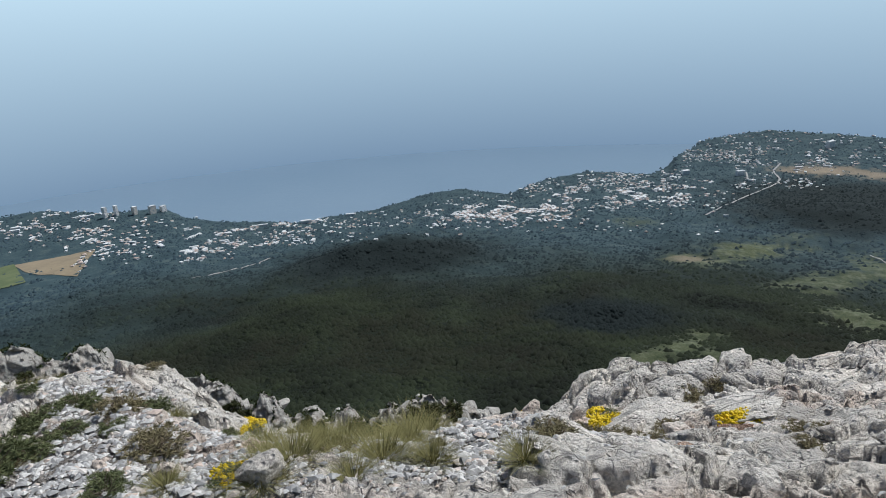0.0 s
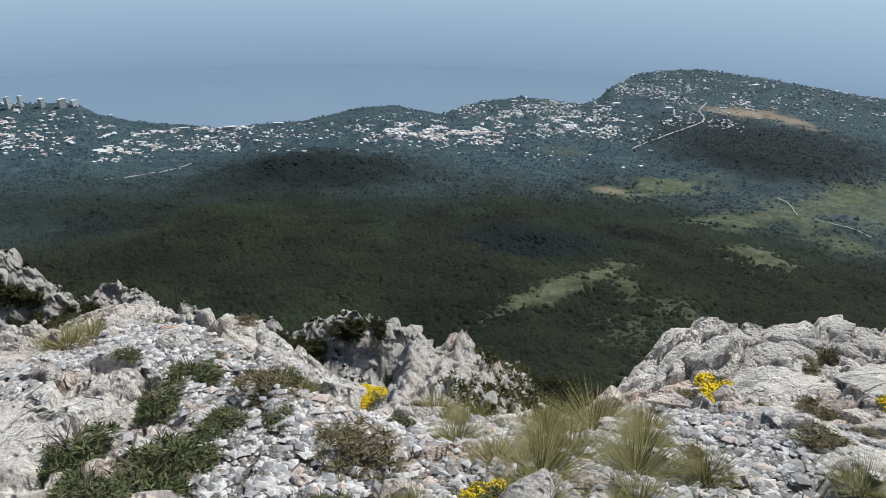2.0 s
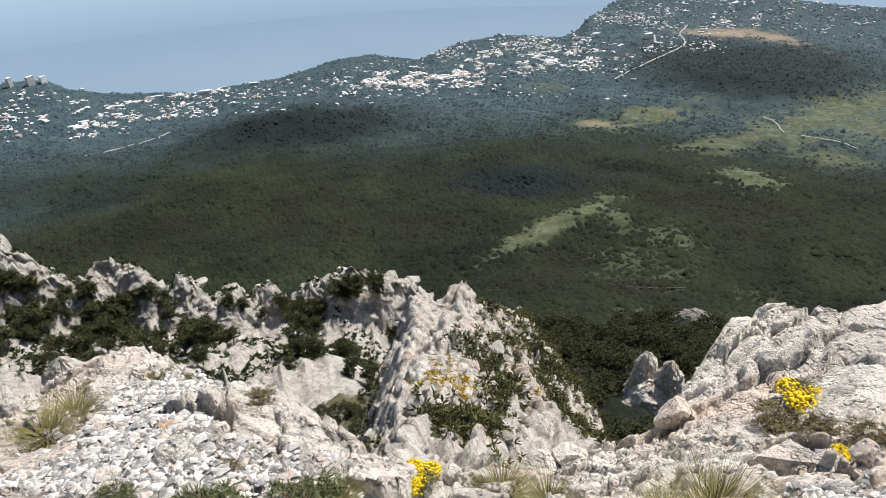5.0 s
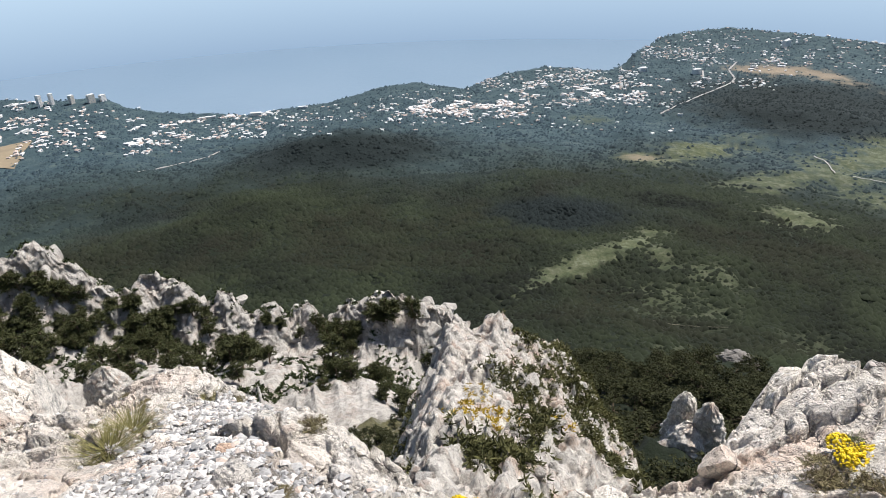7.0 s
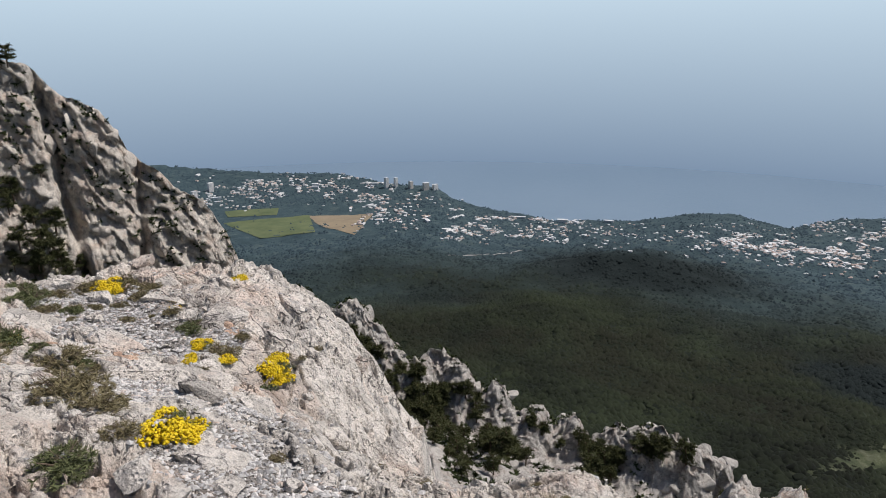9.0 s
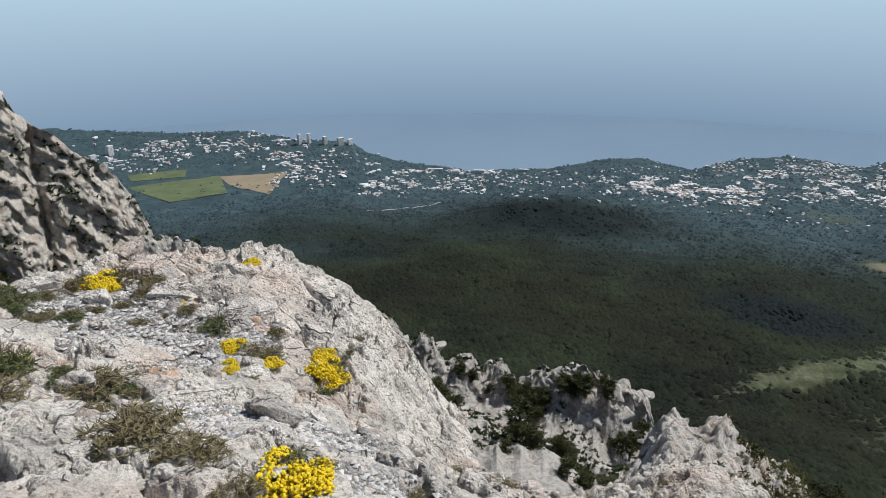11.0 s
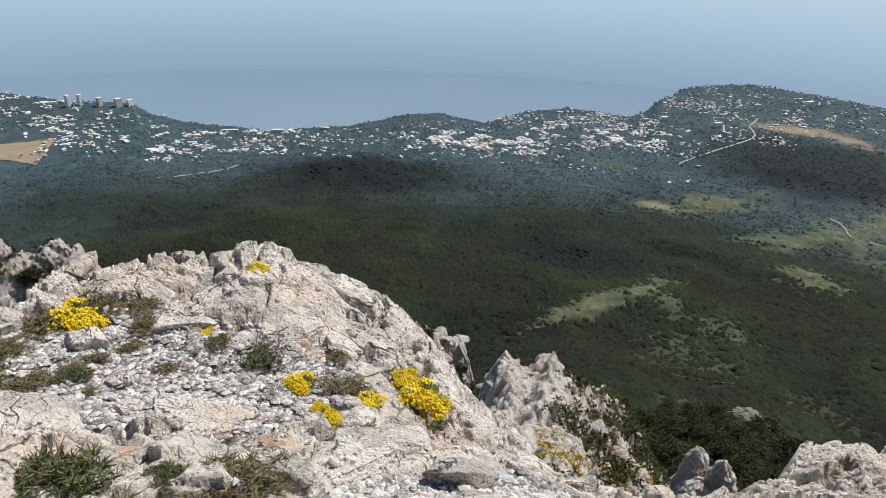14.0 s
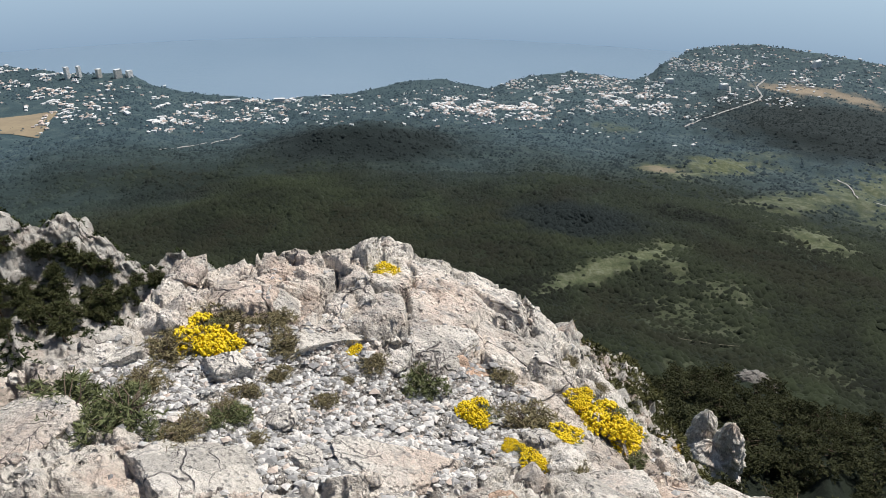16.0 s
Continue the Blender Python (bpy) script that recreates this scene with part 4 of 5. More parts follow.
def build_towns():
    rng = np.random.default_rng(9)
    kinds = [("white house with a pale roof on the coast", house_kind(8, 5, 5, 1.2, WHITE, SLATE)), ("cream house with a red tile roof", house_kind(6, 5, 5, 2.2, CREAM, TILE)),
             ("white house with a red tile roof", house_kind(8, 5.5, 6, 2.2, WHITE, TILE)), ("long white holiday block above the sea", house_kind(18, 6, 8, 0.8, WHITE, SLATE)),
             ("small cream cottage with a grey roof", house_kind(5.5, 4.5, 4, 1.4, CREAM, SLATE))]
    spots = []
    for a0, a1, d0, d1, n in TOWNS:
        for _ in range(int(n * 2.6)):
            mid = 0.5 + 0.5 * (rng.uniform(0, 1) - rng.uniform(0, 1))
            az, dep = a0 + (a1 - a0) * rng.uniform(0, 1), d0 + (d1 - d0) * mid
            x, y, z = at_angles(az, dep)
            if z > SEA + 5 and vnoise(az * 0.9, dep * 3.2, seed=55) + 0.3 * vnoise(az * 3, dep * 9, seed=56) > 0.60 + 0.10 * rng.uniform(-1, 1):
                spots.append((x, y, z, rng.uniform(0, np.pi), rng.choice(5, p=(0.42, 0.16, 0.22, 0.06, 0.14)), rng.uniform(0.40, 0.85) * (1.3 if az < -24 else 1.0)))
    order = np.argsort([math.hypot(s[0], s[1]) for s in spots])
    for k in order[:300]:
        x, y, z, turn, kind, size = spots[k]
        label, first = kinds[kind]
        ob = copy_thing(first, Matrix.LocRotScale((x, y, z), Euler((0, 0, turn)), (size,) * 3))
        ob.scale = (size,) * 3
        tagged(ob, label)
    walls, roofs = {0: [[], []], 1: [[], []]}, {0: [[], []], 1: [[], []]}
    dims = [(8, 5, 5, 1.2, 0, 1), (6, 5, 5, 2.2, 1, 0), (8, 5.5, 6, 2.2, 0, 0), (18, 6, 8, 0.8, 0, 1), (5.5, 4.5, 4, 1.4, 1, 1)]
    for k in order[300:]:
        x, y, z, turn, kind, size = spots[k]
        w, d, h, rise, wm, rm = dims[kind]
        c, s = math.cos(turn) * size, math.sin(turn) * size
        for store, (v, f) in ((walls[wm], box((-w, -d, -6), (w, d, h))), (roofs[rm], gable(w, d, h, rise))):
            base = len(store[0])
            store[0] += [(x + px * c - py * s, y + px * s + py * c, z + pz * size) for px, py, pz in v]
            store[1] += [tuple(i + base for i in q) for q in f]
    for name, store, mats in (("town_walls", walls, (WHITE, CREAM)), ("town_roofs", roofs, (TILE, SLATE))):
        for k, (v, f) in store.items():
            me = bpy.data.meshes.new(name)
            me.from_pydata(v, [], [tuple(dict.fromkeys(q)) for q in f])
            me.materials.append(mats[k])
            tagged(new(name, me), "crowded white and red-roofed houses of seaside towns", "houses", kind="stuff")
    for _, first in kinds:
        for o in (*first.children, first):
            bpy.data.objects.remove(o)


build_towns()


def block(az, dep, w, d, h, turn, label, floors, bays, wall=None):
    """A tall block of flats: body, parapet and rows of windows as parts of one facade each."""
    x, y, z = at_angles(az, dep)
    ob = holder("tower_block", (x, y, z), label, "building", rz=turn)
    part("wall", boxes_mesh("wall", [((-w, -d, -8), (w, d, h))], wall or WHITE), ob)
    part("parapet", boxes_mesh("parapet", [((-w - 0.3, -d - 0.3, h), (w + 0.3, d + 0.3, h + 1.2))], SLATE), ob)
    step, rise = 2 * w / bays, h / floors
    me = boxes_mesh("window_pane", [((-0.22 * step, -0.15, 0), (0.22 * step, 0.05, 0.4 * rise))], PANE)
    for f in range(floors):
        for b in range(bays):
            o = part("window_pane", me, ob)
            o.location = (-w + (b + 0.5) * step, -d, (f + 0.3) * rise)
    return ob


block(-30.7, 13.05, 8, 8, 46, 1.2, "tall grey-white tower block on the cape", 8, 3)
block(-29.9, 13.05, 7, 7, 44, 1.2, "tall pale tower block beside its twin", 8, 3)
block(-28.6, 13.15, 9, 8, 34, 1.15, "pale stepped block among trees on the cape", 6, 4, CREAM)
block(-27.3, 13.3, 14, 8, 34, 1.0, "broad cream hotel block on the cape", 6, 5, CREAM)
block(-26.5, 13.3, 13, 7, 26, 1.2, "white terraced hotel above the sea", 5, 6)
block(-46.5, 13.2, 12, 8, 38, 1.3, "tall pale block of flats on the plain", 7, 4)
block(-45.2, 12.7, 13, 9, 42, 1.3, "tall white block of flats on the plain", 7, 4)
block(-15.4, 15.85, 22, 8, 12, 0.2, "long white building at the water's edge", 3, 10)
block(-19.0, 15.65, 20, 6, 8, 0.3, "low white beach building", 2, 10)
block(-11.5, 15.65, 20, 6, 8, 0.1, "low white building on the shore", 2, 8)
block(16.9, 13.3, 16, 10, 18, 0.2, "white hotel at the foot of the headland", 4, 6)
block(21.0, 13.3, 18, 9, 20, 0.3, "large white sanatorium on the headland", 4, 6)
block(27.0, 11.0, 20, 9, 30, 0.5, "large pale apartment block on the headland", 6, 6)


# ---- pines on the crags and in the gully ----
BARK = plain("pine_bark", (0.10, 0.075, 0.055), (0.19, 0.14, 0.10), 3.0, 0.95)
NEEDLES = leaf_material("pine_needles", (0.026, 0.032, 0.012), (0.082, 0.088, 0.032), 0.6, 0.85)


def tube(points, radii, sides=7):
    """A limb: rings round a line of points."""
    p = np.array(points, float)
    d = np.gradient(p, axis=0)
    d /= np.linalg.norm(d, axis=1)[:, None]
    ref = np.where(np.abs(d[:, 2:3]) > 0.9, [[1.0, 0, 0]], [[0, 0, 1.0]])
    a = np.cross(d, ref)
    a /= np.linalg.norm(a, axis=1)[:, None]
    b = np.cross(d, a)
    u = np.linspace(0, 2 * np.pi, sides, endpoint=False)
    ring = a[:, None] * np.cos(u)[None, :, None] + b[:, None] * np.sin(u)[None, :, None]
    return (p[:, None] + ring * np.asarray(radii)[:, None, None]).reshape(-1, 3), grid_faces(len(p), sides, wrap=True)


def joined(pieces):
    v, f, n = [], [], 0
    for pv, pf in pieces:
        v.append(pv)
        f.append(pf + n)
        n += len(pv)
    return np.concatenate(v), np.concatenate(f)


def needle_sprays(centres, spread, rng, per, blade, thin=0.22, rise=0.55):
    """Tufts of thin blades that point outwards from each centre."""
    n = len(centres) * per
    c = np.repeat(centres, per, 0)
    way = rng.normal(size=(n, 3)) * (1, 1, rise) + (0, 0, 0.25)
    way /= np.linalg.norm(way, axis=1)[:, None]
    side = np.cross(way, rng.normal(size=(n, 3)))
    side /= np.linalg.norm(side, axis=1)[:, None]
    long = blade * rng.uniform(0.6, 1.4, (n, 1))
    root = c + way * spread * rng.uniform(0, 0.7, (n, 1))
    tip, wide = root + way * long, side * long * thin
    v = np.stack([root - wide, root + wide, tip + wide * 0.3, tip - wide * 0.3], 1).reshape(-1, 3)
    return v, np.arange(n * 4).reshape(-1, 4)


def pine_kind(seed, height):
    rng = np.random.default_rng(seed)
    ob = holder("pine_tree", (0, 0, -500), "dark crooked pine clinging to limestone scree", "tree", "pines in the gully")
    bend = rng.normal(size=2) * 0.06 * height
    line = [(bend[0] * t ** 2, bend[1] * t ** 2, height * 0.95 * t) for t in np.linspace(0, 1, 8)]
    limbs, centres = [tube(line, np.linspace(0.035, 0.008, 8) * height)], []
    for k in range(16):
        t = rng.uniform(0.30, 0.97)
        root = np.array([bend[0] * t ** 2, bend[1] * t ** 2, height * 0.95 * t])
        turn, reach = rng.uniform(0, 2 * np.pi), height * (0.16 + 0.26 * (1 - t)) * rng.uniform(0.7, 1.25)
        end = root + (reach * math.cos(turn), reach * math.sin(turn), rng.uniform(-0.02, 0.09) * height)
        limbs.append(tube([root, 0.5 * (root + end) + (0, 0, 0.02 * height), end], np.array([0.010, 0.007, 0.003]) * height, 5))
        for q in np.linspace(0.45, 1.05, 4):
            centres.append(root + (end - root) * q + rng.normal(size=3) * 0.035 * height * np.array((1, 1, 0.5)))
    part("trunk", mesh_of("trunk", *joined(limbs), BARK), ob)
    part("crown", mesh_of("crown", *needle_sprays(np.array(centres), 0.07 * height, rng, 24, 0.095 * height, 0.11), NEEDLES, False), ob)
    return ob


def build_pines():
    rng = np.random.default_rng(21)
    kinds = [pine_kind(k, h) for k, h in ((1, 9.0), (2, 7.5), (3, 10.5), (4, 6.5))]
    spots = []
    for a, r, wide, deep, n in ((-34, 190, 2.6, 9, 34), (-28.5, 190, 2.0, 8, 28), (-25, 195, 1.6, 7, 11), (-20.5, 180, 1.7, 9, 20), (-23, 160, 2.4, 9, 10), (-9.7, 197, 1.2, 6, 13), (-11.8, 138, 0.9, 6, 7), (-5, 199, 2.0, 5, 8),
                                (-40, 185, 3.0, 9, 24), (-16, 198, 1.6, 4, 6), (-1, 190, 1.6, 6, 5), (-8, 150, 1.2, 7, 5), (-31, 150, 3.0, 12, 14), (-3, 120, 1.5, 6, 4)):
        for _ in range(n):
            spots.append((float(np.clip(rng.normal(a, wide), -45, 2)), float(np.clip(rng.normal(r, deep), 108, 195))))
    for az, r in spots:
        x, y = polar(az, r)
        z = float(max(crest_surface(az, r), land_height(az, r)))
        s = rng.uniform(0.55, 1.15)
        copy_thing(kinds[rng.integers(4)], Matrix.LocRotScale((x, y, z - 0.3), Euler((0, 0, rng.uniform(0, 6.28))), None)).scale = (s, s, s * rng.uniform(0.8, 1.0))
    for az, v, s in ((-60.0, 0.55, 0.9), (-59.4, 0.60, 0.8), (-58.8, 0.52, 1.0), (-58.2, 0.56, 0.8), (-57.6, 0.48, 0.9), (-57.0, 0.46, 0.8), (-56.3, 0.44, 0.9), (-58.5, 0.66, 0.6), (-59.2, 0.48, 1.0), (-55.0, 0.50, 0.6), (-57.2, 0.75, 0.6), (-60.5, 0.30, 1.6), (-59.0, 0.22, 1.8), (-57.6, 0.18, 1.7), (-61.5, 0.42, 1.4), (-58.3, 0.34, 1.3), (-55.8, 0.2, 1.2), (-56.9, 0.62, 0.8), (-49.5, 0.5, 0.7), (-50.4, 0.35, 0.8), (-52.2, 0.3, 0.7), (-57.9, 1.0, 0.7), *((az, rng.uniform(0.42, 0.70 - 0.045 * (az + 59)), rng.uniform(0.55, 0.95)) for az in np.linspace(-59.6, -54.8, 22))):
        x, y, z = (float(q) for q in cliff_place(az, v))
        k = 1 - 3.0 / math.hypot(x, y)
        copy_thing(kinds[rng.integers(4)], Matrix.LocRotScale((x * k, y * k, z - 1.5), Euler((0, 0, rng.uniform(0, 6.28))), None)).scale = (s, s, s)
    for first in kinds:
        for o in (*first.children, first):
            bpy.data.objects.remove(o)


build_pines()


def oak_kind(seed, height):
    """A low broad-crowned tree: a short trunk, forked limbs and a loose crown of leaf sprays."""
    rng = np.random.default_rng(seed)
    ob = holder("oak_tree", (0, 0, -500), "low broad olive-green tree on the steep slope", "tree", "trees below the edge")
    limbs, centres = [tube([(0, 0, -1), (0.1, 0, 0.25 * height), (0.1, 0.1, 0.5 * height)], np.array((0.04, 0.035, 0.02)) * height)], []
    for k in range(11):
        turn, up, reach = rng.uniform(0, 6.28), rng.uniform(0.1, 1.0), height * rng.uniform(0.32, 0.55)
        root = np.array((0.1, 0.05, height * rng.uniform(0.2, 0.5)))
        end = root + reach * np.array((math.cos(turn) * math.cos(up), math.sin(turn) * math.cos(up), math.sin(up) * 0.9))
        limbs.append(tube([root, 0.55 * root + 0.45 * end, end], np.array([0.016, 0.011, 0.004]) * height, 5))
        for _ in range(7):
            centres.append(end + rng.normal(size=3) * 0.11 * height * np.array((1, 1, 0.7)))
    part("trunk", mesh_of("trunk", *joined(limbs), BARK), ob)
    part("crown", mesh_of("crown", *needle_sprays(np.array(centres), 0.10 * height, rng, 24, 0.052 * height, 0.34), OAK_LEAVES, False), ob)
    return ob


OAK_LEAVES = leaf_material("oak_leaves", (0.020, 0.024, 0.010), (0.062, 0.066, 0.024), 0.05, 0.9)


def build_oaks():
    rng = np.random.default_rng(27)
    kinds = [oak_kind(k, h) for k, h in ((11, 7.0), (12, 6.0), (13, 8.0))]
    for k in range(330):
        az, r = rng.uniform(13, 41), math.sqrt(rng.uniform(55 ** 2, 245 ** 2))
        if (20 < az < 32 and 124 < r < 152) or (26.4 < az < 29.9 and r > 225):
            continue
        x, y = polar(az, r)
        z = float(land_height(az, r))
        s = rng.uniform(0.7, 1.3) * (0.45 if r < 95 else 1.0)
        copy_thing(kinds[k % 3], Matrix.LocRotScale((x, y, z - 0.2), Euler((0, 0, rng.uniform(0, 6.28))), None)).scale = (s * 1.2, s * 1.2, s * rng.uniform(0.7, 1.0))
    for k in range(64):
        az, r = rng.uniform(-17, 3), rng.uniform(34, 118)
        x, y = polar(az, r)
        if x > -9 + 0.05 * y and y < 52:
            continue
        s = rng.uniform(0.18, 0.42)
        copy_thing(kinds[k % 3], Matrix.LocRotScale((x, y, float(land_height(az, r)) - 0.2), Euler((0, 0, rng.uniform(0, 6.28))), None)).scale = (s * 1.3, s * 1.3, s)
    for first in kinds:
        for o in (*first.children, first):
            bpy.data.objects.remove(o)


build_oaks()


# ---- scrub on the cliff, the crest and the spur ----
def build_scrub():
    rng = np.random.default_rng(33)
    green = leaf_material("scrub_leaves", (0.020, 0.032, 0.012), (0.060, 0.075, 0.026), 1.0, 0.9)
    pts = []
    az, v = rng.uniform(-62, -43.2, 1500), rng.uniform(0.2, 1.0, 1500)
    on = vnoise(az * 1.3, v * 14, seed=91) > 0.52
    pts.append(np.stack(cliff_place(az[on], v[on]), -1))
    az, r = rng.uniform(-44, 3, 5200), rng.uniform(115, 212, 5200)
    x, y = r * np.sin(np.radians(az)), r * np.cos(np.radians(az))
    on = vnoise(x / 9, y / 9, seed=92) > 0.46
    pts.append(np.stack([x, y, crest_surface(az, r)], -1)[on])
    pts = np.concatenate(pts)
    v, f = needle_sprays(np.array(pts), 0.6, rng, 18, 0.7, 0.3)
    tagged(new("cliff_scrub", mesh_of("cliff_scrub", v, f, green, False)), "dark scrub on ledges of the crags", "scrub", kind="stuff")
    olive = leaf_material("spur_scrub_leaves", (0.035, 0.042, 0.016), (0.12, 0.115, 0.042), 1.0, 0.9)
    heart = [(5.5, 44.5), (7.0, 43.5), (8.5, 41.5), (9.8, 38.7), (12.1, 42.0), (12.0, 37.3), (11.5, 32.4), (10.5, 35.0), (7.7, 26.8), (8.3, 30.8), (3.1, 29.7), (3.9, 28.8), (5.3, 31.6), (1.1, 18.7), (2.0, 19.0), (2.8, 18.6), (1.5, 18.3), (0.8, 19.7), (7.6, 23.3)]
    for _ in range(75):
        y0 = rng.uniform(14, 46)
        d = rng.uniform(2.5, 9.0) * (0.4 + y0 / 45)
        if vnoise((d - 0.25 * y0) / 1.6, y0 / 6, seed=93) > 0.42:
            heart.append((float(np.interp(y0, [6, 13, 29, 42, 60], [0.6, 0.9, 1.6, 2.6, 5])) + d, y0))
    for _ in range(16):
        y0 = rng.uniform(16, 40)
        heart.append((rng.uniform(-6.5, -2.5), y0))
    spots = np.concatenate([np.array(h) + rng.normal(size=(46, 2)) * (0.20 + 0.010 * h[1]) * np.array((1.0, 1.7)) for h in heart])
    pts = np.stack([spots[:, 0], spots[:, 1], spur_surface(spots[:, 0], spots[:, 1]) + 0.08], -1)
    v, f = needle_sprays(pts, 0.22, rng, 14, 0.20)
    tagged(new("spur_scrub", mesh_of("spur_scrub", v, f, olive, False)), "olive and ochre scrub in the spur's clefts", "scrub", kind="stuff")
    gold = leaf_material("ochre_bloom", (0.30, 0.20, 0.02), (0.50, 0.36, 0.03), 1.0, 0.8)
    pts = [(x + rng.normal() * 0.5, y + rng.normal() * 0.7) for x, y in ((0.6, 22.2), (1.7, 23.1), (2.3, 23.3), (1.4, 26.7), (5.2, 23.9), (1.1, 22.6)) for _ in range(20)]
    v, f = needle_sprays(np.stack([*np.array(pts).T, spur_surface(*np.array(pts).T) + 0.1], -1), 0.14, rng, 12, 0.14)
    tagged(new("spur_bloom", mesh_of("spur_bloom", v, f, gold, False)), "ochre-yellow flowering scrub on the spur", "scrub", kind="stuff")


build_scrub()


# ---- loose stones on the edge ----
def edge_at(x, y):
    return float(edge_surface(np.array([x]), np.array([y]))[0])


def edge_mean(x, y, s):
    a = np.arange(8) * np.pi / 4
    return float(np.mean(edge_surface(np.r_[x, x + 0.6 * s * np.cos(a)], np.r_[y, y + 0.6 * s * np.sin(a)])))


def build_gravel():
    rng = np.random.default_rng(41)
    x, y = rng.uniform(-7, 4, 420000), rng.uniform(-0.4, 4.6, 420000)
    keep = rng.uniform(0, 1, len(x)) < gravel_cover(x, y) * 0.80 + 0.008
    keep &= y < np.interp(x, RIM_X, RIM_Y)
    x, y = x[keep][:56000], y[keep][:56000]
    size = 0.0045 + 0.0165 * rng.uniform(0, 1, len(x)) ** 2.6
    sizes = np.stack([size * rng.uniform(0.8, 1.5, len(x)), size, size * rng.uniform(0.32, 0.6, len(x))], -1)
    z = edge_surface(x, y) + 0.12 * size
    m = Nodes("gravel_stones", 0.9)
    isl = m.add("ShaderNodeNewGeometry").outputs["Random Per Island"]
    tone = m.ramp(isl, (0.0, (0.24, 0.24, 0.24)), (0.35, (0.46, 0.455, 0.45)), (0.85, (0.72, 0.70, 0.675)), (1.0, (0.58, 0.47, 0.40)))
    m.colour(m.mix(1.0, tone, m.ramp(m.noise(90, 3, 0.7), (0.3, 0.75), (0.7, 1.1)), "MULTIPLY"))
    me = scattered("gravel", np.stack([x, y, z], -1), sizes, rng, -1, 0.5, m.mat, False)
    tagged(new("gravel", me), "angular pale limestone gravel", "gravel", kind="stuff")


build_gravel()


def boulder_mesh(seed, level=4):
    """An angular block: a ball cut by random planes, then roughened."""
    rng = np.random.default_rng(seed)
    v, f = ball(level)
    v = v.copy()
    for _ in range(18):
        n = rng.normal(size=3)
        n /= np.linalg.norm(n)
        over = v @ n - rng.uniform(0.42, 0.72)
        v -= np.maximum(over, 0)[:, None] * n * 0.96
    v *= 1.25 + 0.09 * fbm(v[:, 0] * 3 + seed, v[:, 1] * 3, v[:, 2] * 3, seed=seed, ridged=True)[:, None] + 0.05 * fbm(v[:, 0] * 11, v[:, 1] * 11, v[:, 2] * 11 + seed, seed=seed + 1)[:, None]
    return mesh_of("boulder", v, f, STONE)



def build_crags():
    """Angular blocks and pinnacles standing out of the crest and the spur."""
    rng = np.random.default_rng(57)
    for host, mat, n in ((bpy.data.objects["rock_crest"], ROCK_CREST, 190), (bpy.data.objects["rock_spur"], ROCK_MID, 170), (bpy.data.objects["rock_wall"], ROCK_FAR, 110)):
        meshes = []
        for k in range(6):
            me = boulder_mesh(90 + k, 3)
            me.materials.clear()
            me.materials.append(mat)
            meshes.append(me)
        if mat is ROCK_CREST:
            az, r = rng.uniform(-45, 1, n), CREST_R + rng.normal(size=n) * 6 - 4
            r[: n // 3] = rng.uniform(135, 195, n // 3)
            x, y, z = r * np.sin(np.radians(az)), r * np.cos(np.radians(az)), crest_surface(az, r)
            size = 0.8 + 3.4 * rng.uniform(0, 1, n) ** 2
            tall = rng.uniform(0.6, 1.3, n)
        elif mat is ROCK_FAR:
            x, y, z = cliff_place(rng.uniform(-60, -43.5, n), rng.uniform(0.3, 1.0, n))
            size = 0.8 + 3.0 * rng.uniform(0, 1, n) ** 2
            x, y = x * (1 + 0.4 * size / 215), y * (1 + 0.4 * size / 215)
            tall = rng.uniform(0.9, 1.8, n)
        else:
            y = rng.uniform(12, 44, n)
            x = np.interp(y, [6, 13, 29, 42, 60], [0.6, 0.9, 1.6, 2.6, 5]) + rng.normal(size=n) * (0.8 + 0.06 * y)
            z = spur_surface(x, y)
            size = rng.uniform(0.15, 0.5, n) * (0.6 + y / 50)
            tall = rng.uniform(0.5, 0.8, n)
        for k in range(n):
            ob = part("crag", meshes[k % 6], host)
            ob.location = (x[k], y[k], z[k] - 0.55 * size[k] * tall[k])
            ob.rotation_euler = (rng.uniform(-0.6, 0.6), rng.uniform(-0.6, 0.6), rng.uniform(0, 6.28))
            ob.scale = (size[k], size[k] * rng.uniform(0.7, 1.2), size[k] * tall[k])


build_crags()

# larger blocks: x, y, half-width
BLOCKS = [(-6.08, 3.85, 0.13), (-5.97, 3.46, 0.15), (-6.05, 3.06, 0.11), (-5.62, 3.03, 0.12), (-5.3, 2.72, 0.08), (-6.55, 2.6, 0.14), (-6.75, 2.2, 0.2), (-3.3, 3.0, 0.11), (-3.05, 3.35, 0.12), (-3.7, 2.2, 0.10),
          (0.7, 2.65, 0.12), (0.9, 2.7, 0.1), (1.5, 2.7, 0.12), (1.35, 1.6, 0.10), (-0.4, 0.5, 0.08)]

RUST = limestone("limestone_rusty", 0.35, 1.6, 0.95, (1.0, 0.74, 0.58), loose=True)
# rust-stained stones: x, y, half-width
RUSTY = [(-0.78, 1.78, 0.05), (-4.62, 3.42, 0.10), (-4.5, 3.38, 0.07), (-4.42, 2.28, 0.10), (-4.28, 2.2, 0.07), (2.36, 1.74, 0.09), (2.5, 1.64, 0.07), (2.22, 1.66, 0.06), (2.1, 1.1, 0.09), (1.95, 1.0, 0.06), (-5.0, 2.18, 0.07)]

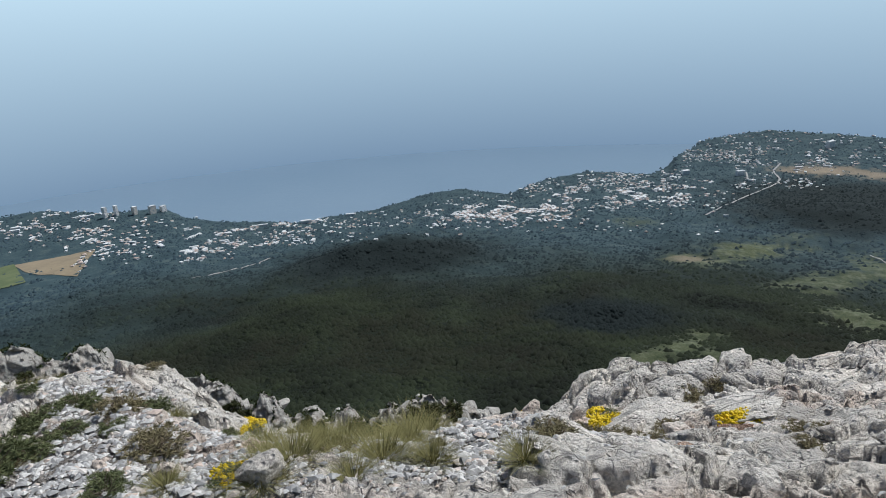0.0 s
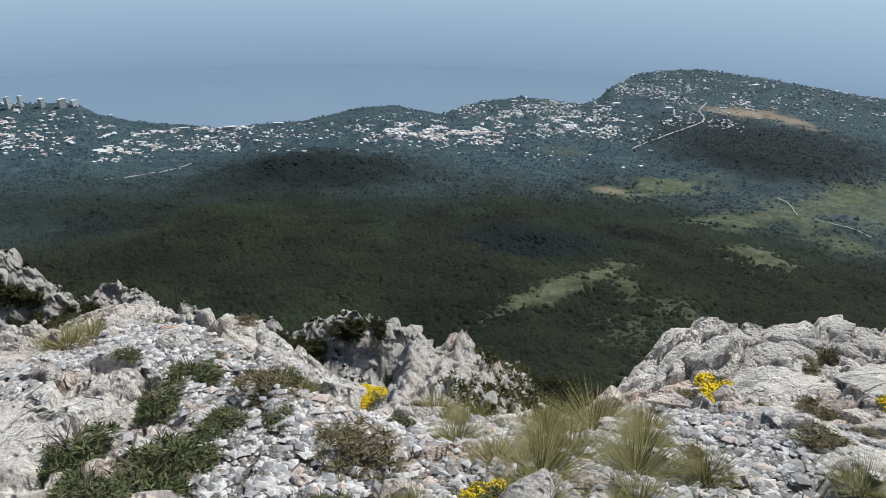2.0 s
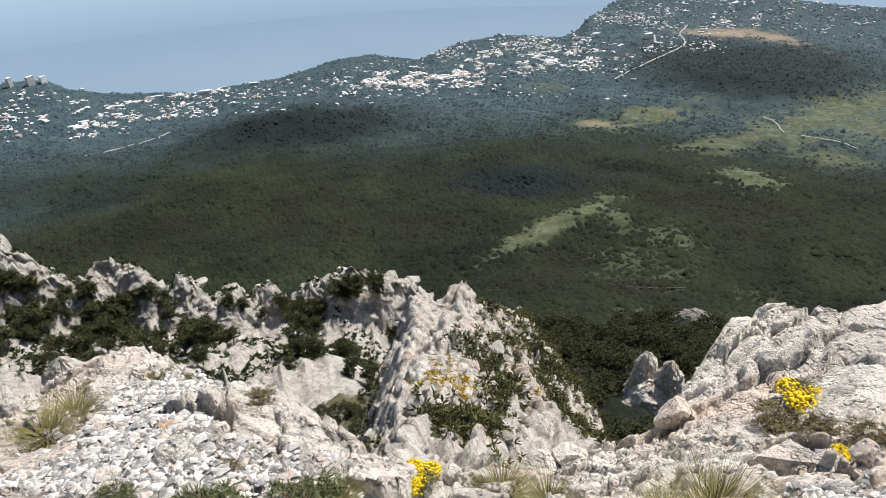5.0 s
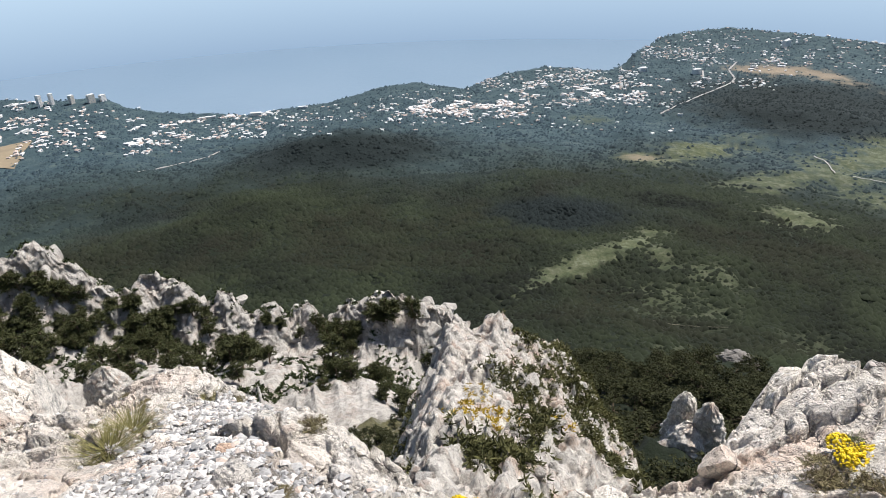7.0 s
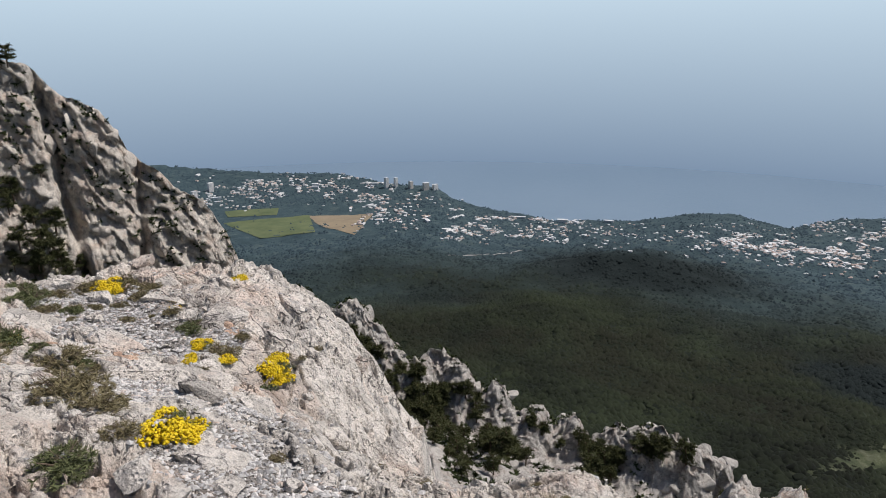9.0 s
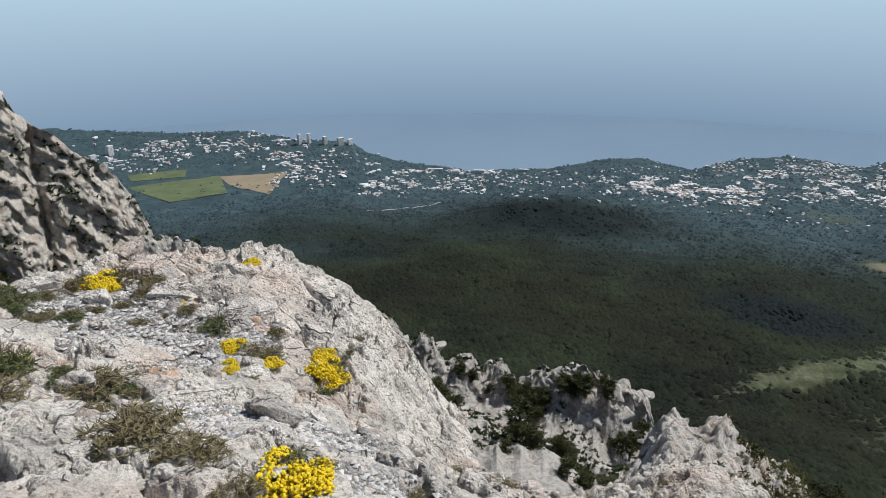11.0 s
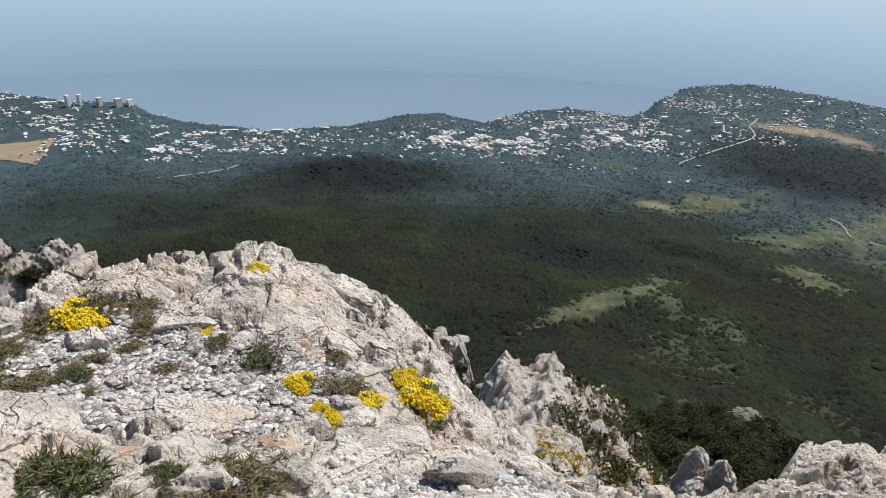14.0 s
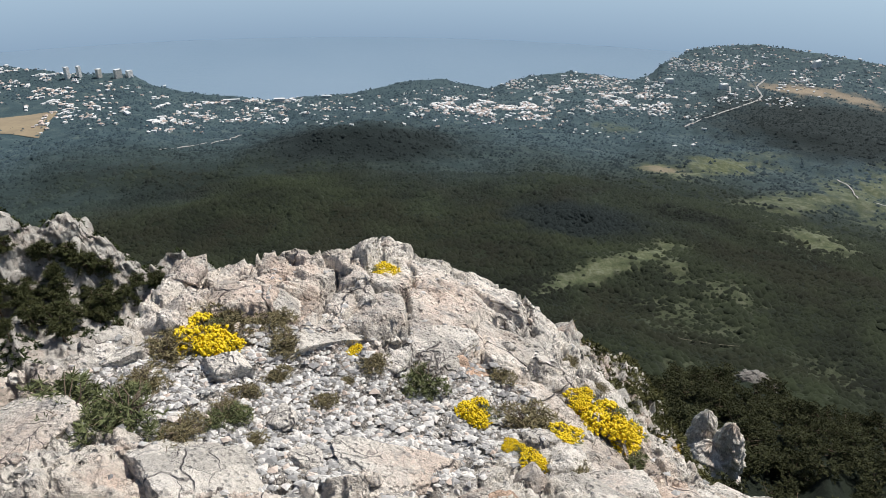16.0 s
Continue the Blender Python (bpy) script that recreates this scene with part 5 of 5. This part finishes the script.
# flat slabs: x, y, half-width, thickness to width
SLABS = [(-6.18, 2.5, 0.22, 0.28), (-5.45, 2.34, 0.27, 0.3), (-5.17, 2.52, 0.10, 0.4), (-4.88, 2.54, 0.21, 0.3), (-5.52, 3.63, 0.17, 0.5), (2.35, 2.25, 0.34, 0.22), (2.72, 2.12, 0.28, 0.22),
         (2.12, 1.18, 0.15, 0.3), (-1.12, 1.09, 0.18, 0.35), (2.6, 1.9, 0.22, 0.35), (-4.14, 2.19, 0.2, 0.4), (-2.9, 1.5, 0.2, 0.3), (-3.98, 2.61, 0.18, 0.5), (-3.61, 1.97, 0.2, 0.45), (-4.53, 2.28, 0.22, 0.4), (-3.62, 2.58, 0.2, 0.5), (-5.3, 3.35, 0.18, 0.35), (-4.7, 3.45, 0.2, 0.35)]


def build_boulders():
    rng = np.random.default_rng(51)
    meshes = [boulder_mesh(60 + k) for k in range(7)]
    small = [boulder_mesh(80 + k, 2) for k in range(8)]
    spots = [(x, y, s, 0.35) for x, y, s in BLOCKS]
    for _ in range(360):
        x, y = rng.uniform(-6.8, 3.4), rng.uniform(-0.2, 4.4)
        if y < np.interp(x, RIM_X, RIM_Y) - 0.1:
            spots.append((x, y, 0.022 + 0.07 * rng.uniform(0, 1) ** 3, 0.35))
    for k, (x, y, s, sunk) in enumerate(spots):
        ob = new("boulder" if s > 0.11 else "stone", meshes[k % 7] if s > 0.06 else small[k % 8])
        ob.location = (x, y, edge_at(x, y) + s * (0.5 - sunk) * 0.7)
        ob.rotation_euler = (rng.uniform(-0.4, 0.4), rng.uniform(-0.4, 0.4), rng.uniform(0, 6.28))
        ob.scale = (s * rng.uniform(0.9, 1.4), s * rng.uniform(0.8, 1.1), s * rng.uniform(0.55, 0.85))
        tagged(ob, "pale weathered limestone block wedged in the rock" if s > 0.11 else "angular grey limestone stone lying loose", "rock", "loose blocks on the edge")

    stained = []
    for me in meshes:
        stained.append(me.copy())
        stained[-1].materials.clear()
        stained[-1].materials.append(RUST)
    for k, (x, y, s, thick) in enumerate(SLABS + [(x, y, s, 0.4) for x, y, s in RUSTY]):
        rusty = k >= len(SLABS)
        ob = new("rock_slab", (stained if rusty else meshes)[(k + 3) % 7])
        h = 0.7 * s
        lean = Vector(((edge_at(x - h, y) - edge_at(x + h, y)) / (2 * h), (edge_at(x, y - h) - edge_at(x, y + h)) / (2 * h), 1.0))
        mid = (edge_at(x - h, y) + edge_at(x + h, y) + edge_at(x, y - h) + edge_at(x, y + h)) / 4
        ob.location = (x, y, mid - 0.35 * s * thick)
        ob.rotation_euler = (lean.to_track_quat("Z", "Y").to_matrix() @ Matrix.Rotation(rng.uniform(0, 6.28), 3, "Z")).to_euler()
        ob.scale = (s * 1.25, s, s * thick)
        tagged(ob, "rust-stained pinkish limestone slab among pale rubble" if rusty else "broad smooth slab of near-white limestone", "rock", "loose blocks on the edge")


build_boulders()

# ---- plants on the edge ----
GREEN = leaf_material("cushion_leaves", (0.085, 0.105, 0.045), (0.19, 0.205, 0.095), 8, 0.85)
DRY = leaf_material("dry_scrub_leaves", (0.12, 0.105, 0.055), (0.29, 0.25, 0.14), 8, 0.9)
TWIG = plain("scrub_twigs", (0.12, 0.09, 0.065), (0.22, 0.17, 0.13), 20, 0.9)
STRAW = leaf_material("grass_blades", (0.10, 0.11, 0.035), (0.30, 0.26, 0.11), 8, 0.8)
PETAL = leaf_material("yellow_petals", (0.62, 0.44, 0.010), (0.80, 0.62, 0.020), 8, 0.6)


def dome(n, rng, flat=0.6):
    p = rng.normal(size=(n, 3))
    p /= np.linalg.norm(p, axis=1)[:, None]
    p[:, 2] = np.abs(p[:, 2]) * flat
    return p * (0.55 + 0.45 * rng.uniform(0, 1, (n, 1)) ** 0.5)


def lobes(n, rng):
    """Points over an uneven cushion made of several small domes."""
    c = np.concatenate([rng.uniform(-0.55, 0.55, (7, 2)), np.zeros((7, 1))], 1)
    which = rng.integers(7, size=n)
    return c[which] + dome(n, rng, 0.75) * rng.uniform(0.4, 0.62, (7, 1))[which]


def twigs(rng, n, reach=0.9):
    pieces = []
    for _ in range(n):
        a, e = rng.uniform(0, 6.28), rng.uniform(0.25, 1.2)
        end = reach * rng.uniform(0.6, 1.0) * np.array((math.cos(a) * math.cos(e), math.sin(a) * math.cos(e), math.sin(e) * 0.85))
        pieces.append(tube([(0, 0, -0.05), end * 0.5 + rng.normal(size=3) * 0.05, end], (0.022, 0.015, 0.006), 4))
    return joined(pieces)


def cushion_kind(seed, mat, label, category, bloom=False, leaf=0.17, per=11):
    rng = np.random.default_rng(seed)
    ob = holder(category.replace(" ", "_"), (0, 0, -500), label, category, "plants on the edge")
    tagged(part("branchwork", mesh_of("branchwork", *twigs(rng, 26), TWIG), ob), kind="stuff")
    v, f = needle_sprays(lobes(190, rng), 0.07, rng, per, leaf, 0.11)
    part("foliage", mesh_of("foliage", v, f, mat, False), ob)
    if bloom:
        c = lobes(620, rng) * (1.05, 1.05, 1.12) + (0, 0, 0.08)
        me = scattered("bloom", c, np.full((len(c), 3), 0.058) * rng.uniform(0.7, 1.4, (len(c), 1)), rng, 0, 0.35, PETAL, False)
        part("bloom", me, ob, "dense bright yellow flowers")
    return ob


def grass_kind(seed):
    rng = np.random.default_rng(seed)
    ob = holder("grass_tuft", (0, 0, -500), "tuft of straw-green mountain grass among stones", "grass", "plants on the edge")
    n = 560
    a, lean, tall = rng.uniform(0, 6.28, n), rng.uniform(0.1, 1.0, n), rng.uniform(0.5, 1.5, n)
    root = np.stack([np.cos(a), np.sin(a), np.zeros(n)], -1) * rng.uniform(0, 0.55, (n, 1))
    way = np.stack([np.cos(a) * np.sin(lean), np.sin(a) * np.sin(lean), np.cos(lean)], -1)
    side = np.stack([-np.sin(a), np.cos(a), np.zeros(n)], -1) * 0.008
    rows = []
    for t in (0, 0.35, 0.7, 1.0):
        c = root + way * (tall * t)[:, None] + np.stack([np.cos(a), np.sin(a), -0.6 + 0 * a], -1) * (0.25 * (t ** 2) * tall * lean)[:, None]
        rows.append(np.stack([c - side * (1.05 - t), c + side * (1.05 - t)], 1))
    v = np.stack(rows, 1).reshape(-1, 3)
    base = (np.arange(n) * 8)[:, None, None]
    f = (base + np.array([(0, 1, 3, 2), (2, 3, 5, 4), (4, 5, 7, 6)])[None]).reshape(-1, 4)
    part("blade_clump", mesh_of("blade_clump", v, f, STRAW, False), ob)
    return ob


# where they grow: x, y, half-width
YELLOW = [(-5.79, 3.27, 0.11), (-5.70, 3.19, 0.08), (-5.05, 4.05, 0.06), (-5.11, 3.32, 0.04), (-4.52, 3.02, 0.06), (-4.16, 2.88, 0.06), (-3.89, 3.12, 0.09), (-3.83, 3.08, 0.08), (-3.93, 3.2, 0.07), (-4.01, 3.29, 0.06),
          (-4.38, 2.78, 0.035), (-4.3, 2.7, 0.045), (-3.16, 1.51, 0.11), (-3.08, 1.56, 0.08), (2.04, 2.45, 0.10), (1.47, 1.51, 0.04), (0.04, 1.74, 0.06), (2.58, 1.79, 0.10), (0.44, 0.61, 0.05), (-5.06, 1.94, 0.05)]
GREENS = [(-4.76, 3.19, 0.11), (-5.5, 2.67, 0.07), (-3.85, 2.94, 0.08), (-5.08, 1.88, 0.14), (-5.84, 2.6, 0.15), (-4.41, 1.93, 0.09), (-4.7, 1.9, 0.07), (-3.09, 0.96, 0.12), (-6.08, 2.63, 0.15), (-0.57, 1.36, 0.08), (-0.31, 1.41, 0.09),
          (-0.78, 1.37, 0.04), (-0.71, 0.81, 0.11), (-0.44, 0.66, 0.11), (-0.6, 1.12, 0.09), (-0.33, 0.93, 0.08), (0.06, 0.51, 0.07), (-0.37, 0.78, 0.07), (0.45, 0.58, 0.07), (0.2, 1.16, 0.05), (-0.18, 0.98, 0.05), (-0.52, 0.52, 0.08)]
DRIES = [(-5.67, 3.36, 0.08), (-5.53, 3.45, 0.1), (-5.4, 3.25, 0.09), (-4.4, 3.35, 0.06), (-4.3, 3.01, 0.12), (-5.1, 3.07, 0.04), (-4.99, 3.2, 0.06), (-5.89, 2.87, 0.09), (-5.62, 2.55, 0.09), (-5.4, 3.01, 0.06), (-5.93, 3.12, 0.11),
         (-5.17, 2.9, 0.05), (-4.15, 2.65, 0.06), (-4.74, 1.58, 0.14), (-5.58, 2.33, 0.09), (-4.1, 1.73, 0.08), (-4.27, 1.68, 0.06), (-5.51, 2.72, 0.07), (-5.78, 3.43, 0.12), (-3.92, 1.5, 0.17), (-3.56, 1.46, 0.12), (-3.23, 1.32, 0.08),
         (-4.49, 1.86, 0.14), (-2.75, 1.76, 0.05)]
DRIES_EAST = [(1.8, 2.31, 0.12), (2.0, 2.02, 0.09), (2.26, 1.84, 0.07), (2.53, 2.47, 0.09), (2.73, 2.64, 0.08), (-0.52, 1.96, 0.05), (-0.24, 1.18, 0.09), (0.1, 0.77, 0.1), (1.53, 0.91, 0.09), (2.28, 2.01, 0.07), (1.9, 2.18, 0.1)]
GRASSES = [(0.34, 1.67, 0.09), (0.94, 1.34, 0.12), (-1.46, 2.38, 0.1), (-0.2, 1.49, 0.06), (0.48, 1.56, 0.08), (0.8, 1.37, 0.08), (0.54, 0.59, 0.09), (0.6, 0.75, 0.11), (0.73, 0.93, 0.1), (0.9, 0.81, 0.11), (1.09, 0.77, 0.08),
           (1.4, 0.58, 0.07), (0.48, 0.83, 0.07), (0.98, 0.98, 0.08), (0.65, 0.95, 0.08), (0.84, 0.61, 0.08), (0.23, 0.56, 0.06), (-1.47, 2.18, 0.11), (-1.27, 2.83, 0.05), (0.38, 1.02, 0.07), (0.7, 1.15, 0.08), (1.05, 1.15, 0.08)]


def build_plants():
    rng = np.random.default_rng(61)
    bloom = [cushion_kind(k, GREEN, "cushion plant covered in bright yellow flowers", "flowering cushion", True, 0.10) for k in (1, 2)]
    green = [cushion_kind(k, GREEN, "rounded green cushion shrub among stones", "cushion shrub", False, 0.13, 16) for k in (3, 4)]
    dry = [cushion_kind(k, DRY, "grey-brown dry scrub rooted in gravel", "dry scrub", False, 0.13, 13) for k in (5, 6, 7)]
    grass = [grass_kind(k) for k in (8, 9)]
    extra = []
    for _ in range(46):
        x, y = rng.uniform(-6.6, 3.0), rng.uniform(0.3, 4.0)
        if y < np.interp(x, RIM_X, RIM_Y) - 0.15:
            extra.append((x, y, rng.uniform(0.03, 0.06)))
    for kinds, spots, tall in ((bloom, YELLOW, 0.8), (green, GREENS, 0.9), (dry, DRIES + DRIES_EAST + extra, 0.75), (grass, GRASSES, 0.5)):
        for k, (x, y, s) in enumerate(spots):
            ob = copy_thing(kinds[k % len(kinds)], Matrix.LocRotScale((x, y, edge_mean(x, y, s) + 0.02 * s), Euler((0, 0, rng.uniform(0, 6.28))), None))
            s *= 1.4
            ob.scale = (s, s * rng.uniform(0.85, 1.15), s * tall * rng.uniform(0.9, 1.15))
    for first in bloom + green + dry + grass:
        for o in (*first.children, first):
            bpy.data.objects.remove(o)


build_plants()
